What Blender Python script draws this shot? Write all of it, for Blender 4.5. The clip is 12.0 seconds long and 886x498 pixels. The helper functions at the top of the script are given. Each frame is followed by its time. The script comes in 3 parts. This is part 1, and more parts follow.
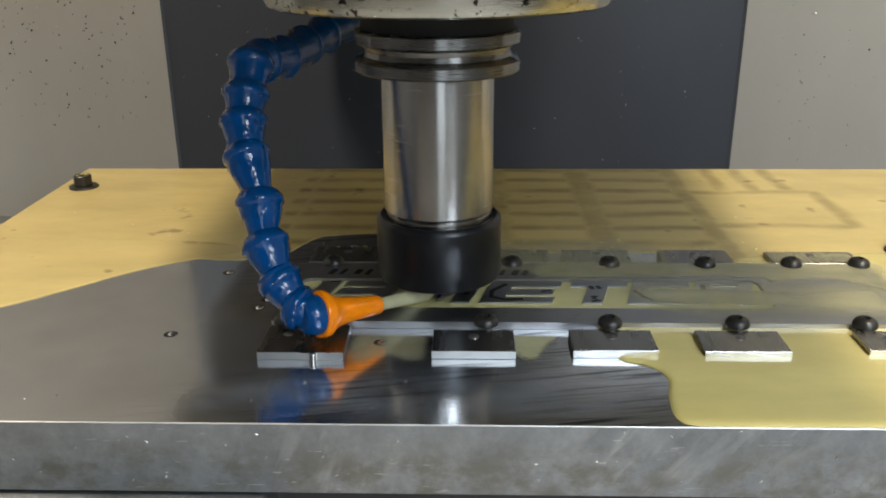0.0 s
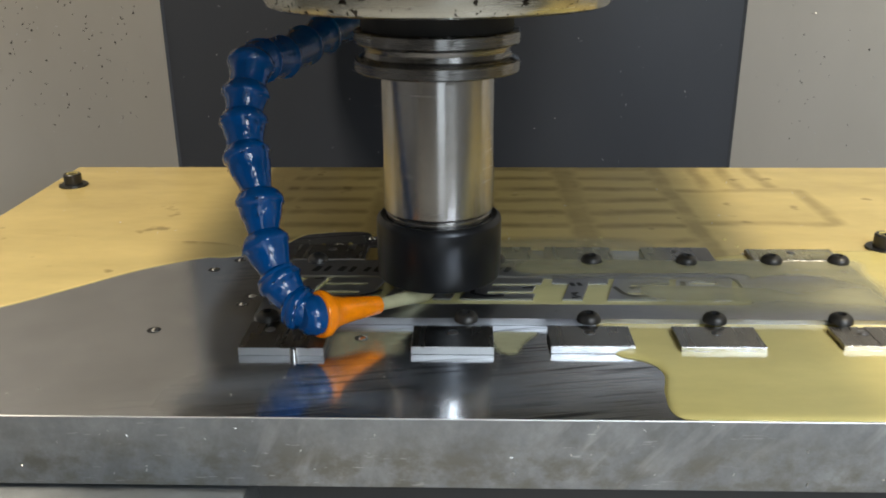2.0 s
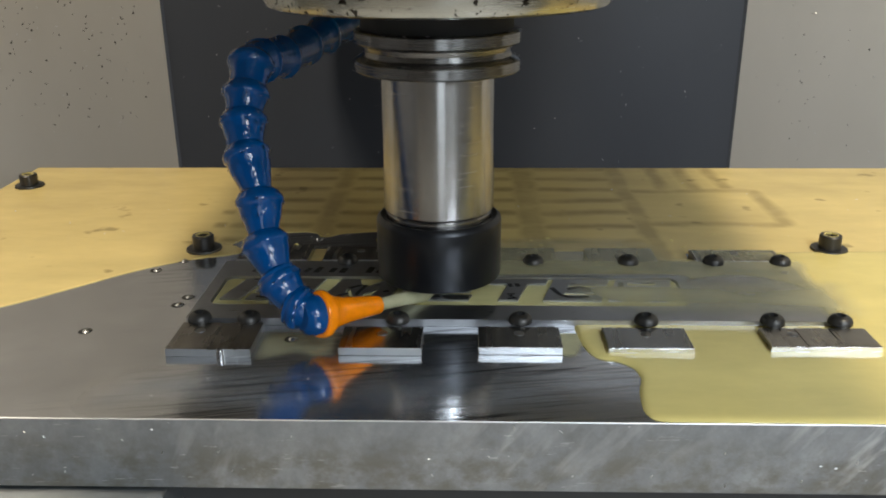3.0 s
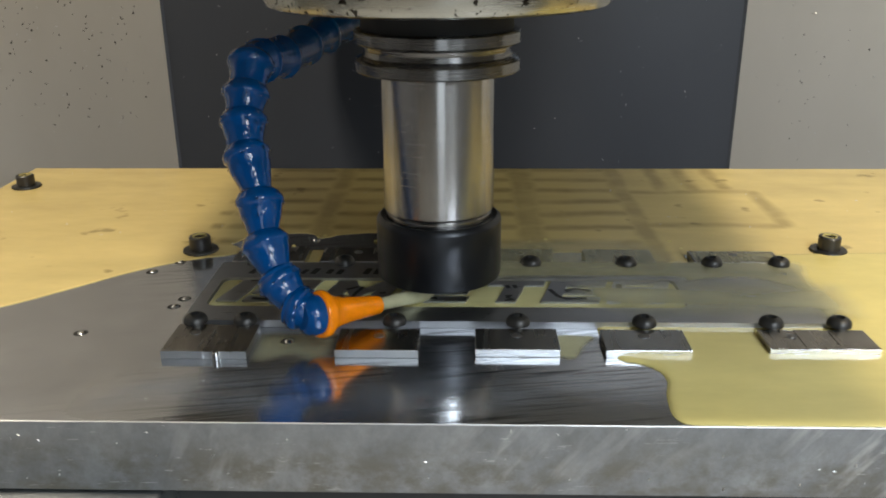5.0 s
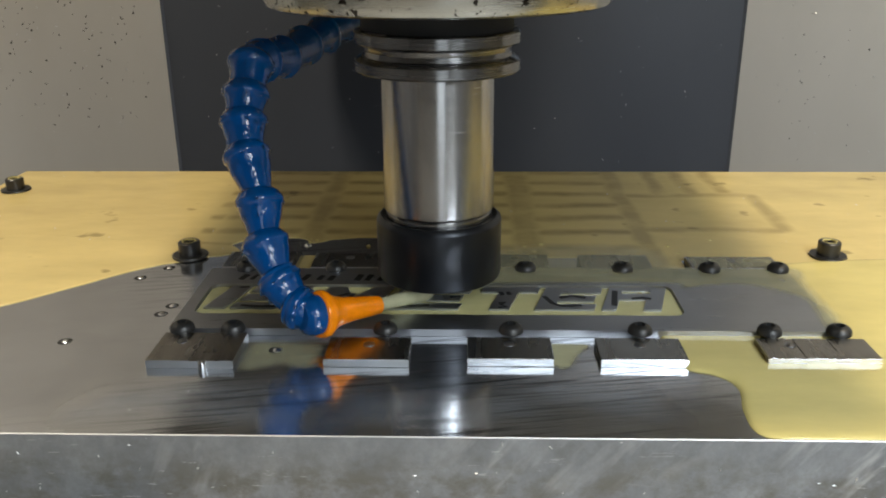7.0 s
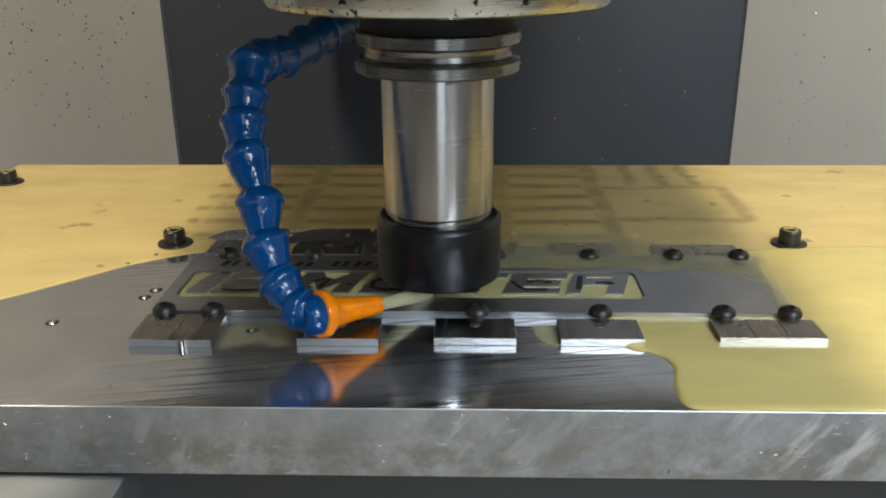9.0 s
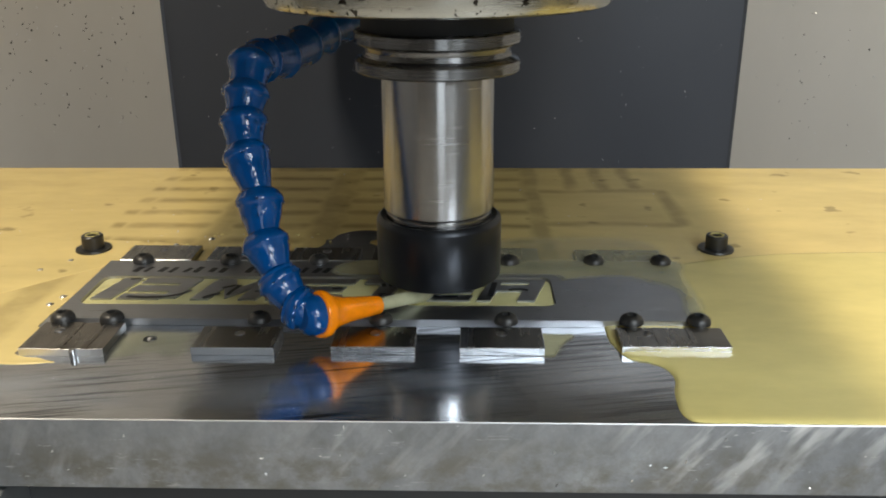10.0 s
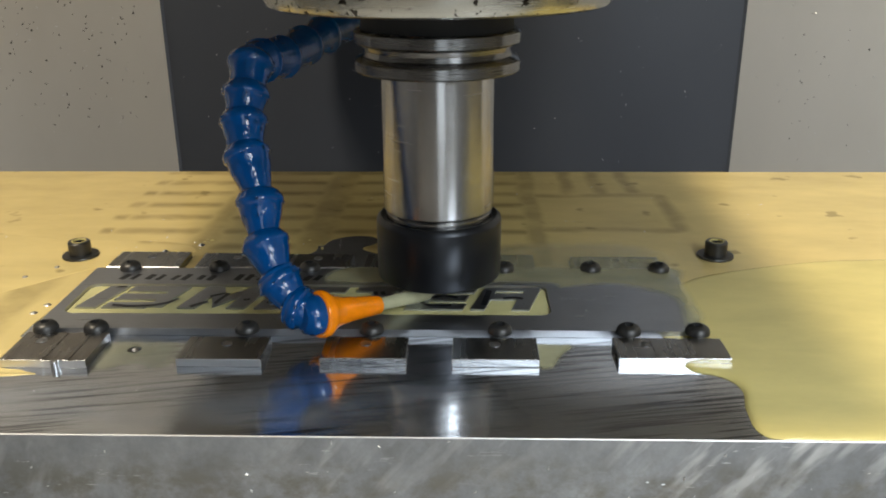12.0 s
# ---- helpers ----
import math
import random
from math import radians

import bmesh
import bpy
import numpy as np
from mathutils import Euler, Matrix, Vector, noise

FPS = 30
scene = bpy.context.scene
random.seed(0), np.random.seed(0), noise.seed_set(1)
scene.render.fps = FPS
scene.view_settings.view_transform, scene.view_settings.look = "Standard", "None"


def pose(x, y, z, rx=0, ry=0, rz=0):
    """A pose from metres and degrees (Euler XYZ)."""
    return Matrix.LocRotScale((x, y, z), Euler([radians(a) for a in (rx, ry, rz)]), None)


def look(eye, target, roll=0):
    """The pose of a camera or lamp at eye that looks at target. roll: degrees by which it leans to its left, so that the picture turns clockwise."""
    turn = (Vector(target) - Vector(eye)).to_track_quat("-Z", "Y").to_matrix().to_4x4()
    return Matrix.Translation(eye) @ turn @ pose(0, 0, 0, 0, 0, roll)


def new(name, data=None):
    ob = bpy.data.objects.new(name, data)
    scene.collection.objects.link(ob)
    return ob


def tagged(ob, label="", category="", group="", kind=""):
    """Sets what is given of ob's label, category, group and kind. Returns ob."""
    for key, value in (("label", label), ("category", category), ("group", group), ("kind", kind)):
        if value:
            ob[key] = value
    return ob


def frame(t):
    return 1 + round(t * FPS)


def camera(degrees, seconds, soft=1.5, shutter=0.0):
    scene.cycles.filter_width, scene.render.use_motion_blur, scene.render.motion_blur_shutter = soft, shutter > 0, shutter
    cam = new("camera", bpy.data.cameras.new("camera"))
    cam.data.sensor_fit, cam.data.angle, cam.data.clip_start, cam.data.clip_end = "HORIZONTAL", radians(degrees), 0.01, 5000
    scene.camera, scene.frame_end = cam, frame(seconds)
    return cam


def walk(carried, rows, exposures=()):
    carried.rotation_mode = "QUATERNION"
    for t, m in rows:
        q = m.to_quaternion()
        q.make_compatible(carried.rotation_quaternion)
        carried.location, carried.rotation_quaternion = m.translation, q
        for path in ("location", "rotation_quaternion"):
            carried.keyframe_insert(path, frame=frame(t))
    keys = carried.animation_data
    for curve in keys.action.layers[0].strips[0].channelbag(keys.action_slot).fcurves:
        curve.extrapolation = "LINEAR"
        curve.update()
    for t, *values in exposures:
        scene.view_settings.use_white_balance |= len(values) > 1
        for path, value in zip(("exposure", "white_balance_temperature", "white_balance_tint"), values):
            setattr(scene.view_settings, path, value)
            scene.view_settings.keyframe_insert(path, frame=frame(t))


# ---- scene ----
# A vertical mill: the spindle's axis is x = y = 0, the fixture plate's top is z = 0.
MM = 0.001
cam = camera(54.35, 12.0, 1.9)
EYE = pose(0.01177, -0.33428, 0.14466, 90 - 20.37, 0, 1.663) @ pose(0, 0, 0, 0, 0, -0.38)
walk(cam, [(0.0, EYE), (12.0, EYE)], [(0.0, -0.05), (7.2, -0.04), (9.0, 0.02), (12.0, 0.02)])

# ---- light: the two open door panes behind the camera, work lamps under the machine's roof ----
world = bpy.data.worlds.new("room")
scene.world = world
world.use_nodes = True
world.node_tree.nodes["Background"].inputs[0].default_value = (0.80, 0.84, 0.90, 1)
world.node_tree.nodes["Background"].inputs[1].default_value = 0.05


def area_lamp(name, eye, target, width, height, watts, colour):
    data = bpy.data.lights.new(name, "AREA")
    data.shape, data.size, data.size_y, data.energy, data.color = "RECTANGLE", width, height, watts, colour
    ob = new(name, data)
    ob.matrix_world = look(eye, target)
    return tagged(ob, kind="structure")


area_lamp("door_daylight", (0.12, -0.80, 0.28), (0.05, 0.0, 0.10), 0.21, 0.85, 1.2, (0.80, 0.91, 1.0))
area_lamp("door_daylight", (0.44, -0.74, 0.58), (0.24, -0.02, 0.0), 0.27, 0.78, 9.2, (0.80, 0.91, 1.0))
area_lamp("work_lamp", (-0.46, -0.32, 0.90), (-0.20, 0.05, 0), 0.06, 0.20, 9.3, (1.0, 0.89, 0.71))
area_lamp("work_lamp", (0.45, -0.32, 0.90), (0.22, 0.05, 0), 0.14, 0.12, 8.2, (1.0, 0.86, 0.63))


# ---- materials ----
def material(name, base=(0.5, 0.5, 0.5), rough=0.5, metal=0.0, **more):
    m = bpy.data.materials.new(name)
    m.use_nodes = True
    b = m.node_tree.nodes["Principled BSDF"]
    b.inputs["Base Color"].default_value = (*base, 1)
    b.inputs["Roughness"].default_value = rough
    b.inputs["Metallic"].default_value = metal
    for key, value in more.items():
        b.inputs[key.replace("_", " ")].default_value = value
    return m


def node(m, kind, **values):
    n = m.node_tree.nodes.new(kind)
    for key, value in values.items():
        n.inputs[key.replace("_", " ")].default_value = value
    return n


def link(m, a, out, b, into):
    m.node_tree.links.new(a.outputs[out], b.inputs[into])


def shader(m):
    return m.node_tree.nodes["Principled BSDF"]


def grain(m, stretch, size, detail=4.0, place="Object", rough=0.6):
    """Noise in the thing's own space, drawn out by stretch; gives the noise node."""
    c, v = node(m, "ShaderNodeTexCoord"), node(m, "ShaderNodeMapping")
    v.inputs["Scale"].default_value = stretch
    n = node(m, "ShaderNodeTexNoise", Scale=size, Detail=detail, Roughness=rough)
    link(m, c, place, v, "Vector")
    link(m, v, "Vector", n, "Vector")
    return n


def ramp(m, source, stops, out="Fac"):
    r = node(m, "ShaderNodeValToRGB")
    e = r.color_ramp.elements
    while len(e) < len(stops):
        e.new(0.5)
    for k, (at, colour) in zip(e, stops):
        k.position, k.color = at, (*colour, 1) if len(colour) == 3 else colour
    link(m, source, out, r, "Fac")
    return r


def grey(v):
    return (v, v, v)


def mixed(m, kind, fac, a, b):
    x = node(m, "ShaderNodeMix")
    x.data_type, x.blend_type = "RGBA", kind
    for source, k in ((fac, 0), (a, 6), (b, 7)):
        if isinstance(source, (int, float)):
            x.inputs[k].default_value = source
        elif isinstance(source, tuple):
            x.inputs[k].default_value = (*source, 1)
        else:
            m.node_tree.links.new(source, x.inputs[k])
    return x.outputs[2]


def set_colour(m, socket):
    m.node_tree.links.new(socket, shader(m).inputs["Base Color"])


def set_rough(m, n, low, high, out="Fac"):
    r = node(m, "ShaderNodeMapRange", From_Min=0.3, From_Max=0.7, To_Min=low, To_Max=high)
    link(m, n, out, r, "Value")
    link(m, r, "Result", shader(m), "Roughness")


def relief(m, n, strength, distance=0.0005, out="Fac"):
    b = node(m, "ShaderNodeBump", Strength=strength, Distance=distance)
    link(m, n, out, b, "Height")
    link(m, b, "Normal", shader(m), "Normal")
    return b


def brushed(name, base, rough, stretch, size, bump=0.15, spread=0.10, metal=1.0):
    m = material(name, base, rough, metal)
    fine = grain(m, stretch, size, 6)
    stain = grain(m, (1, 1, 1), 22, 5)
    set_rough(m, fine, rough - spread / 2, rough + spread)
    relief(m, fine, bump, 0.0002)
    r = ramp(m, stain, [(0.3, tuple(c * 0.82 for c in base)), (0.62, base)])
    set_colour(m, r.outputs["Color"])
    return m



def reach(m, axis, start, end):
    """0 before start, 1 after end, along an axis of the thing's own space."""
    c, split = node(m, "ShaderNodeTexCoord"), node(m, "ShaderNodeSeparateXYZ")
    o = node(m, "ShaderNodeMapRange", From_Min=start, From_Max=end)
    link(m, c, "Object", split, "Vector")
    link(m, split, axis, o, "Value")
    return o.outputs["Result"]


def streaked(m, turn, stretch, size, low, high, colour, amount, only=None):
    """Thin slanting smears over the material's colour; only is a mask."""
    c, v = node(m, "ShaderNodeTexCoord"), node(m, "ShaderNodeMapping")
    v.vector_type = "TEXTURE"
    v.inputs["Rotation"].default_value = [radians(a) for a in turn]
    v.inputs["Scale"].default_value = [1 / a for a in stretch]
    n = node(m, "ShaderNodeTexNoise", Scale=size, Detail=3, Roughness=0.55)
    link(m, c, "Object", v, "Vector")
    link(m, v, "Vector", n, "Vector")
    where = grain(m, (1, 1, 1), 9, 2)
    a = ramp(m, n, [(low, grey(0.0)), (high, grey(amount))])
    b = ramp(m, where, [(0.44, grey(0.0)), (0.62, grey(1.0))])
    both = mixed(m, "MULTIPLY", 1.0, a.outputs["Color"], b.outputs["Color"])
    if only is not None:
        both = mixed(m, "MULTIPLY", 1.0, both, only)
    old = shader(m).inputs["Base Color"].links[0].from_socket
    set_colour(m, mixed(m, "MIX", both, old, colour))


PLATE_TOP = brushed("milled_aluminium_top", (0.72, 0.735, 0.77), 0.115, (3, 60, 60), 14, 0.05, 0.06, 0.965)
streaked(PLATE_TOP, (0, 0, 11), (1.4, 40, 1), 11, 0.55, 0.62, (0.10, 0.10, 0.11), 0.9, reach(PLATE_TOP, "X", -0.15, -0.09))
streaked(PLATE_TOP, (0, 0, 9), (1.0, 60, 1), 14, 0.56, 0.60, (0.10, 0.10, 0.11), 0.75, reach(PLATE_TOP, "X", -0.14, -0.08))
CHAMFER = brushed("bright_chamfer", (0.58, 0.58, 0.58), 0.45, (1, 40, 40), 12, 0.05, 0.1)


def plate_side_material():
    m = material("milled_aluminium_side", (0.5, 0.5, 0.5), 0.4, 1.0)
    blotch = grain(m, (1, 1, 0.8), 48, 8, rough=0.70)
    fine = grain(m, (4, 80, 80), 20, 5)
    a = ramp(m, blotch, [(0.32, (0.235, 0.24, 0.245)), (0.50, (0.285, 0.295, 0.31)), (0.68, (0.36, 0.375, 0.395))])
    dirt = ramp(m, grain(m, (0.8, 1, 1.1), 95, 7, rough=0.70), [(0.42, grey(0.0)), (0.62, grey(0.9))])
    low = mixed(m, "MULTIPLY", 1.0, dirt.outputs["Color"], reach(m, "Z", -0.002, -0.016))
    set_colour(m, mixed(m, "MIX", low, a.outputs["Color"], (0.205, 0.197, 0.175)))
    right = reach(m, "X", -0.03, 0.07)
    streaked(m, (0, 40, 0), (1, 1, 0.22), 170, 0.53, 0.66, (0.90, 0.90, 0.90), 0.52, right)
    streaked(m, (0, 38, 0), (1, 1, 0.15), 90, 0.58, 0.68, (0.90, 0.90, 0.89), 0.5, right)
    streaked(m, (0, 24, 0), (1, 1, 0.25), 130, 0.56, 0.72, (0.55, 0.56, 0.57), 0.40)
    streaked(m, (0, 0, 0), (0.35, 1, 3), 260, 0.67, 0.70, (0.92, 0.92, 0.92), 0.5)
    set_rough(m, blotch, 0.62, 0.50)
    relief(m, fine, 0.10, 0.0002)
    return m


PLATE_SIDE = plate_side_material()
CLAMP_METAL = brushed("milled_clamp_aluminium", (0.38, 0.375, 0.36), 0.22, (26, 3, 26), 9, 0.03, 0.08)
CLAMP_WET = brushed("wet_streaked_aluminium", (0.37, 0.35, 0.325), 0.26, (10, 2, 10), 9, 0.02, 0.1)
streaked(CLAMP_WET, (0, 0, 4), (12, 1.2, 1), 8, 0.45, 0.56, (0.12, 0.105, 0.085), 0.9)
# Front faces paler than block tops: the light they mirror is in the colour.
CLAMP_FACE = brushed("lit_bright_edge", (0.88, 0.88, 0.88), 0.24, (3, 3, 50), 30, 0.03, 0.08)
CLAMP_DULL = brushed("lit_dull_edge", (0.80, 0.80, 0.79), 0.36, (3, 3, 60), 30, 0.05, 0.1)
WORK_METAL = brushed("workpiece_aluminium", (0.50, 0.515, 0.55), 0.31, (3, 40, 40), 18, 0.08, 0.10)
WORK_EDGE = brushed("sawn_bright_edge", (0.56, 0.565, 0.58), 0.36, (3, 3, 60), 30, 0.05, 0.1)
STEEL = brushed("ground_steel", (0.41, 0.40, 0.39), 0.22, (2, 2, 90), 22, 0.01, 0.06)
# Flange darker than the barrel: the dark surroundings it reflects are in the colour.
FLANGE_STEEL = brushed("shaded_flange_steel", (0.19, 0.185, 0.18), 0.24, (2, 2, 90), 22, 0.01, 0.06)
for turned in (STEEL, FLANGE_STEEL):
    shader(turned).inputs["Anisotropic"].default_value = 0.8
    shader(turned).inputs["Anisotropic Rotation"].default_value = 0.25
CARBIDE = material("carbide", (0.34, 0.34, 0.35), 0.3, 1.0)
BLACK_OXIDE = brushed("black_oxide_steel", (0.030, 0.031, 0.034), 0.30, (2, 2, 30), 14, 0.01, 0.05, 0.8)
SCREW_BLACK = brushed("black_oxide_screw", (0.060, 0.057, 0.053), 0.33, (1, 1, 1), 300, 0.05, 0.12, 0.7)
SOCKET = material("socket_shadow_black", (0.012, 0.012, 0.012), 0.5)
WASHER = brushed("oily_washer_steel", (0.10, 0.097, 0.09), 0.35, (1, 1, 1), 300, 0.05, 0.1, 0.9)
# Grime and the shade under the spindle nose, both put into one black.
GRIMY_SHADE = material("oily_shaded_black", (0.004, 0.004, 0.004), 0.8)
MARKER = material("black_marker_ink", (0.008, 0.008, 0.010), 0.35)
CHIP = material("bright_chip", (0.62, 0.62, 0.62), 0.42, 1.0)
DARK_CHIP = material("dull_chip", (0.07, 0.065, 0.06), 0.5, 0.5)
TABLE_IRON = brushed("table_iron", (0.40, 0.42, 0.43), 0.42, (5, 50, 50), 16, 0.1, 0.12)
DARK_IRON = material("dark_iron", (0.03, 0.03, 0.03), 0.5)


def spindle_material():
    m = brushed("spindle_nose_steel", (0.42, 0.41, 0.365), 0.22, (2, 2, 60), 20, 0.05, 0.08)
    shader(m).inputs["Anisotropic"].default_value = 0.7
    shader(m).inputs["Anisotropic Rotation"].default_value = 0.25
    spots = grain(m, (1, 1, 1.5), 300, 2)
    r = ramp(m, spots, [(0.625, grey(0.0)), (0.645, grey(1.0))])
    old = shader(m).inputs["Base Color"].links[0].from_socket
    set_colour(m, mixed(m, "MIX", r.outputs["Color"], old, (0.03, 0.025, 0.02)))
    return m


SPINDLE = spindle_material()


def plastic(name, base):
    m = material(name, base, 0.35, 0.0, Coat_Weight=1.0, Coat_Roughness=0.015, Coat_IOR=1.47, Specular_IOR_Level=0.0)
    n = grain(m, (1, 1, 1), 160, 4)
    r = ramp(m, n, [(0.3, tuple(c * 0.75 for c in base)), (0.7, base)])
    set_colour(m, r.outputs["Color"])
    set_rough(m, n, 0.30, 0.45)
    relief(m, n, 0.10, 0.0004)
    wet = ramp(m, grain(m, (1, 1, 1), 190, 2), [(0.50, grey(0.0)), (0.66, grey(1.0))])
    b = node(m, "ShaderNodeBump", Strength=0.35, Distance=0.0006)
    link(m, wet, "Color", b, "Height")
    link(m, b, "Normal", shader(m), "Coat Normal")
    return m


BLUE = plastic("wet_blue_plastic", (0.0, 0.056, 0.205))
ORANGE = plastic("wet_orange_plastic", (1.0, 0.26, 0.002))


WATER = material("clear_water", (0.9, 0.95, 1.0), 0.0, 0.0, IOR=1.33, Transmission_Weight=1.0)


def painted(name, base, specks=0.0):
    m = material(name, base, 0.42)
    n = grain(m, (1, 1, 0.5), 5, 5)
    f = grain(m, (1, 1, 1), 260, 3)
    r = ramp(m, n, [(0.3, tuple(c * 0.86 for c in base)), (0.7, base)])
    set_colour(m, r.outputs["Color"])
    relief(m, f, 0.06, 0.0003)
    set_rough(m, n, 0.36, 0.5)
    return m


WALL_LIGHT = painted("beige_grey_enamel", (0.57, 0.55, 0.515))
WALL_DARK = painted("slate_enamel", (0.052, 0.058, 0.072))
WALL_UPPER = painted("blue_grey_enamel", (0.066, 0.090, 0.135))
shader(WALL_DARK).inputs["Specular IOR Level"].default_value = 0.22
PAN = painted("pale_grey_enamel", (0.60, 0.60, 0.59))
CASTING = painted("machine_grey_enamel", (0.16, 0.16, 0.165))


def coolant_material(name, base, cover, stains=False, soft=False):
    """Milky water-mixed coolant: a thin wet sheet; cover is how much of what lies under it is hidden."""
    m = material(name, base, 0.12, 0.0, IOR=1.34)
    tree = m.node_tree
    n = grain(m, (1, 2.2, 1), 16, 5)
    w = grain(m, (1, 1.6, 1), 70, 3)
    r = ramp(m, n, [(0.28, tuple(c * 0.80 for c in base)), (0.66, base)])
    colour = r.outputs["Color"]
    if stains:
        # stained outlines of old work, drawn as a grid on the plate beneath
        c = node(m, "ShaderNodeTexCoord")
        split = node(m, "ShaderNodeSeparateXYZ")
        link(m, c, "Object", split, "Vector")

        def one(kind, a, b):
            x = node(m, "ShaderNodeMath")
            x.operation = kind
            for k, v in enumerate((a, b)):
                if isinstance(v, (int, float)):
                    x.inputs[k].default_value = v
                else:
                    tree.links.new(v, x.inputs[k])
            return x.outputs[0]

        sway = grain(m, (1, 1, 1), 30, 2)
        wander = one("MULTIPLY", one("SUBTRACT", sway.outputs["Fac"], 0.5), 0.008)
        place = {k: one("ADD", split.outputs[k], wander) for k in "XY"}

        def span(axis, low, high, soft):
            """1 between low and high, fading over soft outside."""
            off = one("ABSOLUTE", one("SUBTRACT", place[axis], (low + high) / 2), 0)
            o = node(m, "ShaderNodeMapRange", From_Min=(high - low) / 2, From_Max=(high - low) / 2 + soft, To_Min=1.0, To_Max=0.0)
            tree.links.new(off, o.inputs["Value"])
            return o.outputs["Result"]

        def bar(x0, x1, y0, y1, soft):
            return one("MULTIPLY", span("X", x0, x1, soft), span("Y", y0, y1, soft))

        rows = columns = None
        for y in (0.064, 0.0865, 0.109, 0.131, 0.1535, 0.176, 0.198):
            g = span("Y", y - 0.0012, y + 0.0012, 0.0050)
            rows = g if rows is None else one("MAXIMUM", rows, g)
        for x0, x1 in ((-0.072, -0.068), (-0.020, -0.010), (0.034, 0.042), (0.093, 0.099)):
            g = span("X", x0, x1, 0.0055)
            columns = g if columns is None else one("MAXIMUM", columns, g)
        breaks = None
        for x0, x1 in ((-0.116, -0.079), (-0.062, -0.026), (-0.006, 0.029), (0.047, 0.089)):
            g = span("X", x0, x1, 0.006)
            breaks = g if breaks is None else one("MAXIMUM", breaks, g)
        field = span("X", -0.126, 0.098, 0.004)
        grid = one("MAXIMUM", one("MULTIPLY", rows, breaks), one("MULTIPLY", one("MULTIPLY", columns, field), 0.7))
        dots = one("MULTIPLY", span("X", -0.127, -0.123, 0.003), rows)
        grid = one("MAXIMUM", grid, dots)
        for x0, x1, y0, y1 in ((0.099, 0.168, 0.0895, 0.0915), (0.101, 0.166, 0.1500, 0.1520), (0.168, 0.171, 0.091, 0.150), (0.118, 0.121, 0.152, 0.200), (0.136, 0.139, 0.152, 0.200), (0.154, 0.157, 0.156, 0.200)):
            grid = one("MAXIMUM", grid, one("MULTIPLY", bar(x0, x1, y0, y1, 0.0045), 0.75))
        tint = span("X", -0.120, 0.095, 0.02)
        patch = ramp(m, grain(m, (1, 1.6, 1), 34, 4), [(0.32, grey(0.30)), (0.58, grey(1.0))])
        grid = one("MULTIPLY", grid, patch.outputs["Color"])
        colour = mixed(m, "MIX", one("MULTIPLY", tint, 0.30), colour, tuple(c * 0.80 for c in base))
        colour = mixed(m, "MIX", grid, colour, (base[0] * 0.50, base[1] * 0.49, base[2] * 0.46))
        spots = ramp(m, grain(m, (1, 1.2, 1), 46, 2), [(0.665, grey(0.0)), (0.72, grey(0.6))])
        colour = mixed(m, "MIX", spots.outputs["Color"], colour, (0.20, 0.15, 0.06))
    set_colour(m, colour)
    relief(m, w, 0.05, 0.0008)
    set_rough(m, n, 0.10, 0.22)
    if cover < 1:
        clear = node(m, "ShaderNodeBsdfTransparent")
        mix = node(m, "ShaderNodeMixShader")
        thick = node(m, "ShaderNodeMapRange", From_Min=0.3, From_Max=0.7, To_Min=cover - 0.12, To_Max=min(cover + 0.12, 1.0))
        link(m, n, "Fac", thick, "Value")
        if soft:
            # the sheet thins out towards its rim
            depth = node(m, "ShaderNodeAttribute")
            depth.attribute_name = "depth"
            times = node(m, "ShaderNodeMath")
            times.operation = "MULTIPLY"
            link(m, thick, "Result", times, 0)
            link(m, depth, "Fac", times, 1)
            link(m, times, "Value", mix, 0)
        else:
            link(m, thick, "Result", mix, 0)
        link(m, clear, 0, mix, 1)
        link(m, shader(m), 0, mix, 2)
        link(m, mix, 0, tree.nodes["Material Output"], 0)
    return m


FILM = coolant_material("milky_coolant_over_stained_plate", (0.71, 0.548, 0.222), 1.0, True)
POOL = coolant_material("milky_coolant", (0.68, 0.560, 0.210), 1.0)
POCKET = coolant_material("pale_milky_coolant", (0.64, 0.585, 0.28), 0.94)
HAZE = coolant_material("thin_coolant_film", (0.50, 0.465, 0.28), 0.64, soft=True)
MISTY = coolant_material("faint_coolant_film", (0.50, 0.465, 0.28), 0.46, soft=True)
THICK_HAZE = coolant_material("cloudy_coolant", (0.58, 0.54, 0.32), 0.82, soft=True)
JET = coolant_material("coolant_jet", (0.66, 0.63, 0.40), 0.72)
PALE_SHEET = coolant_material("faint_pale_sheet", (0.48, 0.51, 0.55), 0.09, soft=True)


# ---- mesh helpers ----
def finish(bm, material_, smooth=True, angle=35):
    me = bpy.data.meshes.new("mesh")
    bmesh.ops.recalc_face_normals(bm, faces=bm.faces)
    if smooth:
        for f in bm.faces:
            f.smooth = True
        for e in bm.edges:
            if len(e.link_faces) == 2 and e.calc_face_angle(0) > radians(angle):
                e.smooth = False
    bm.to_mesh(me)
    bm.free()
    for m in material_ if isinstance(material_, (list, tuple)) else (material_,):
        me.materials.append(m)
    return me


def part(name, bm, material_, parent, label="", smooth=True):
    ob = new(name, finish(bm, material_, smooth))
    ob.parent = parent
    if label:
        ob["label"] = label
    return ob


def thing(name, label, category, group="", kind="", m=None):
    ob = new(name)
    ob.empty_display_size = 0.01
    if m is not None:
        ob.matrix_basis = m
    return tagged(ob, label, category, group, kind)


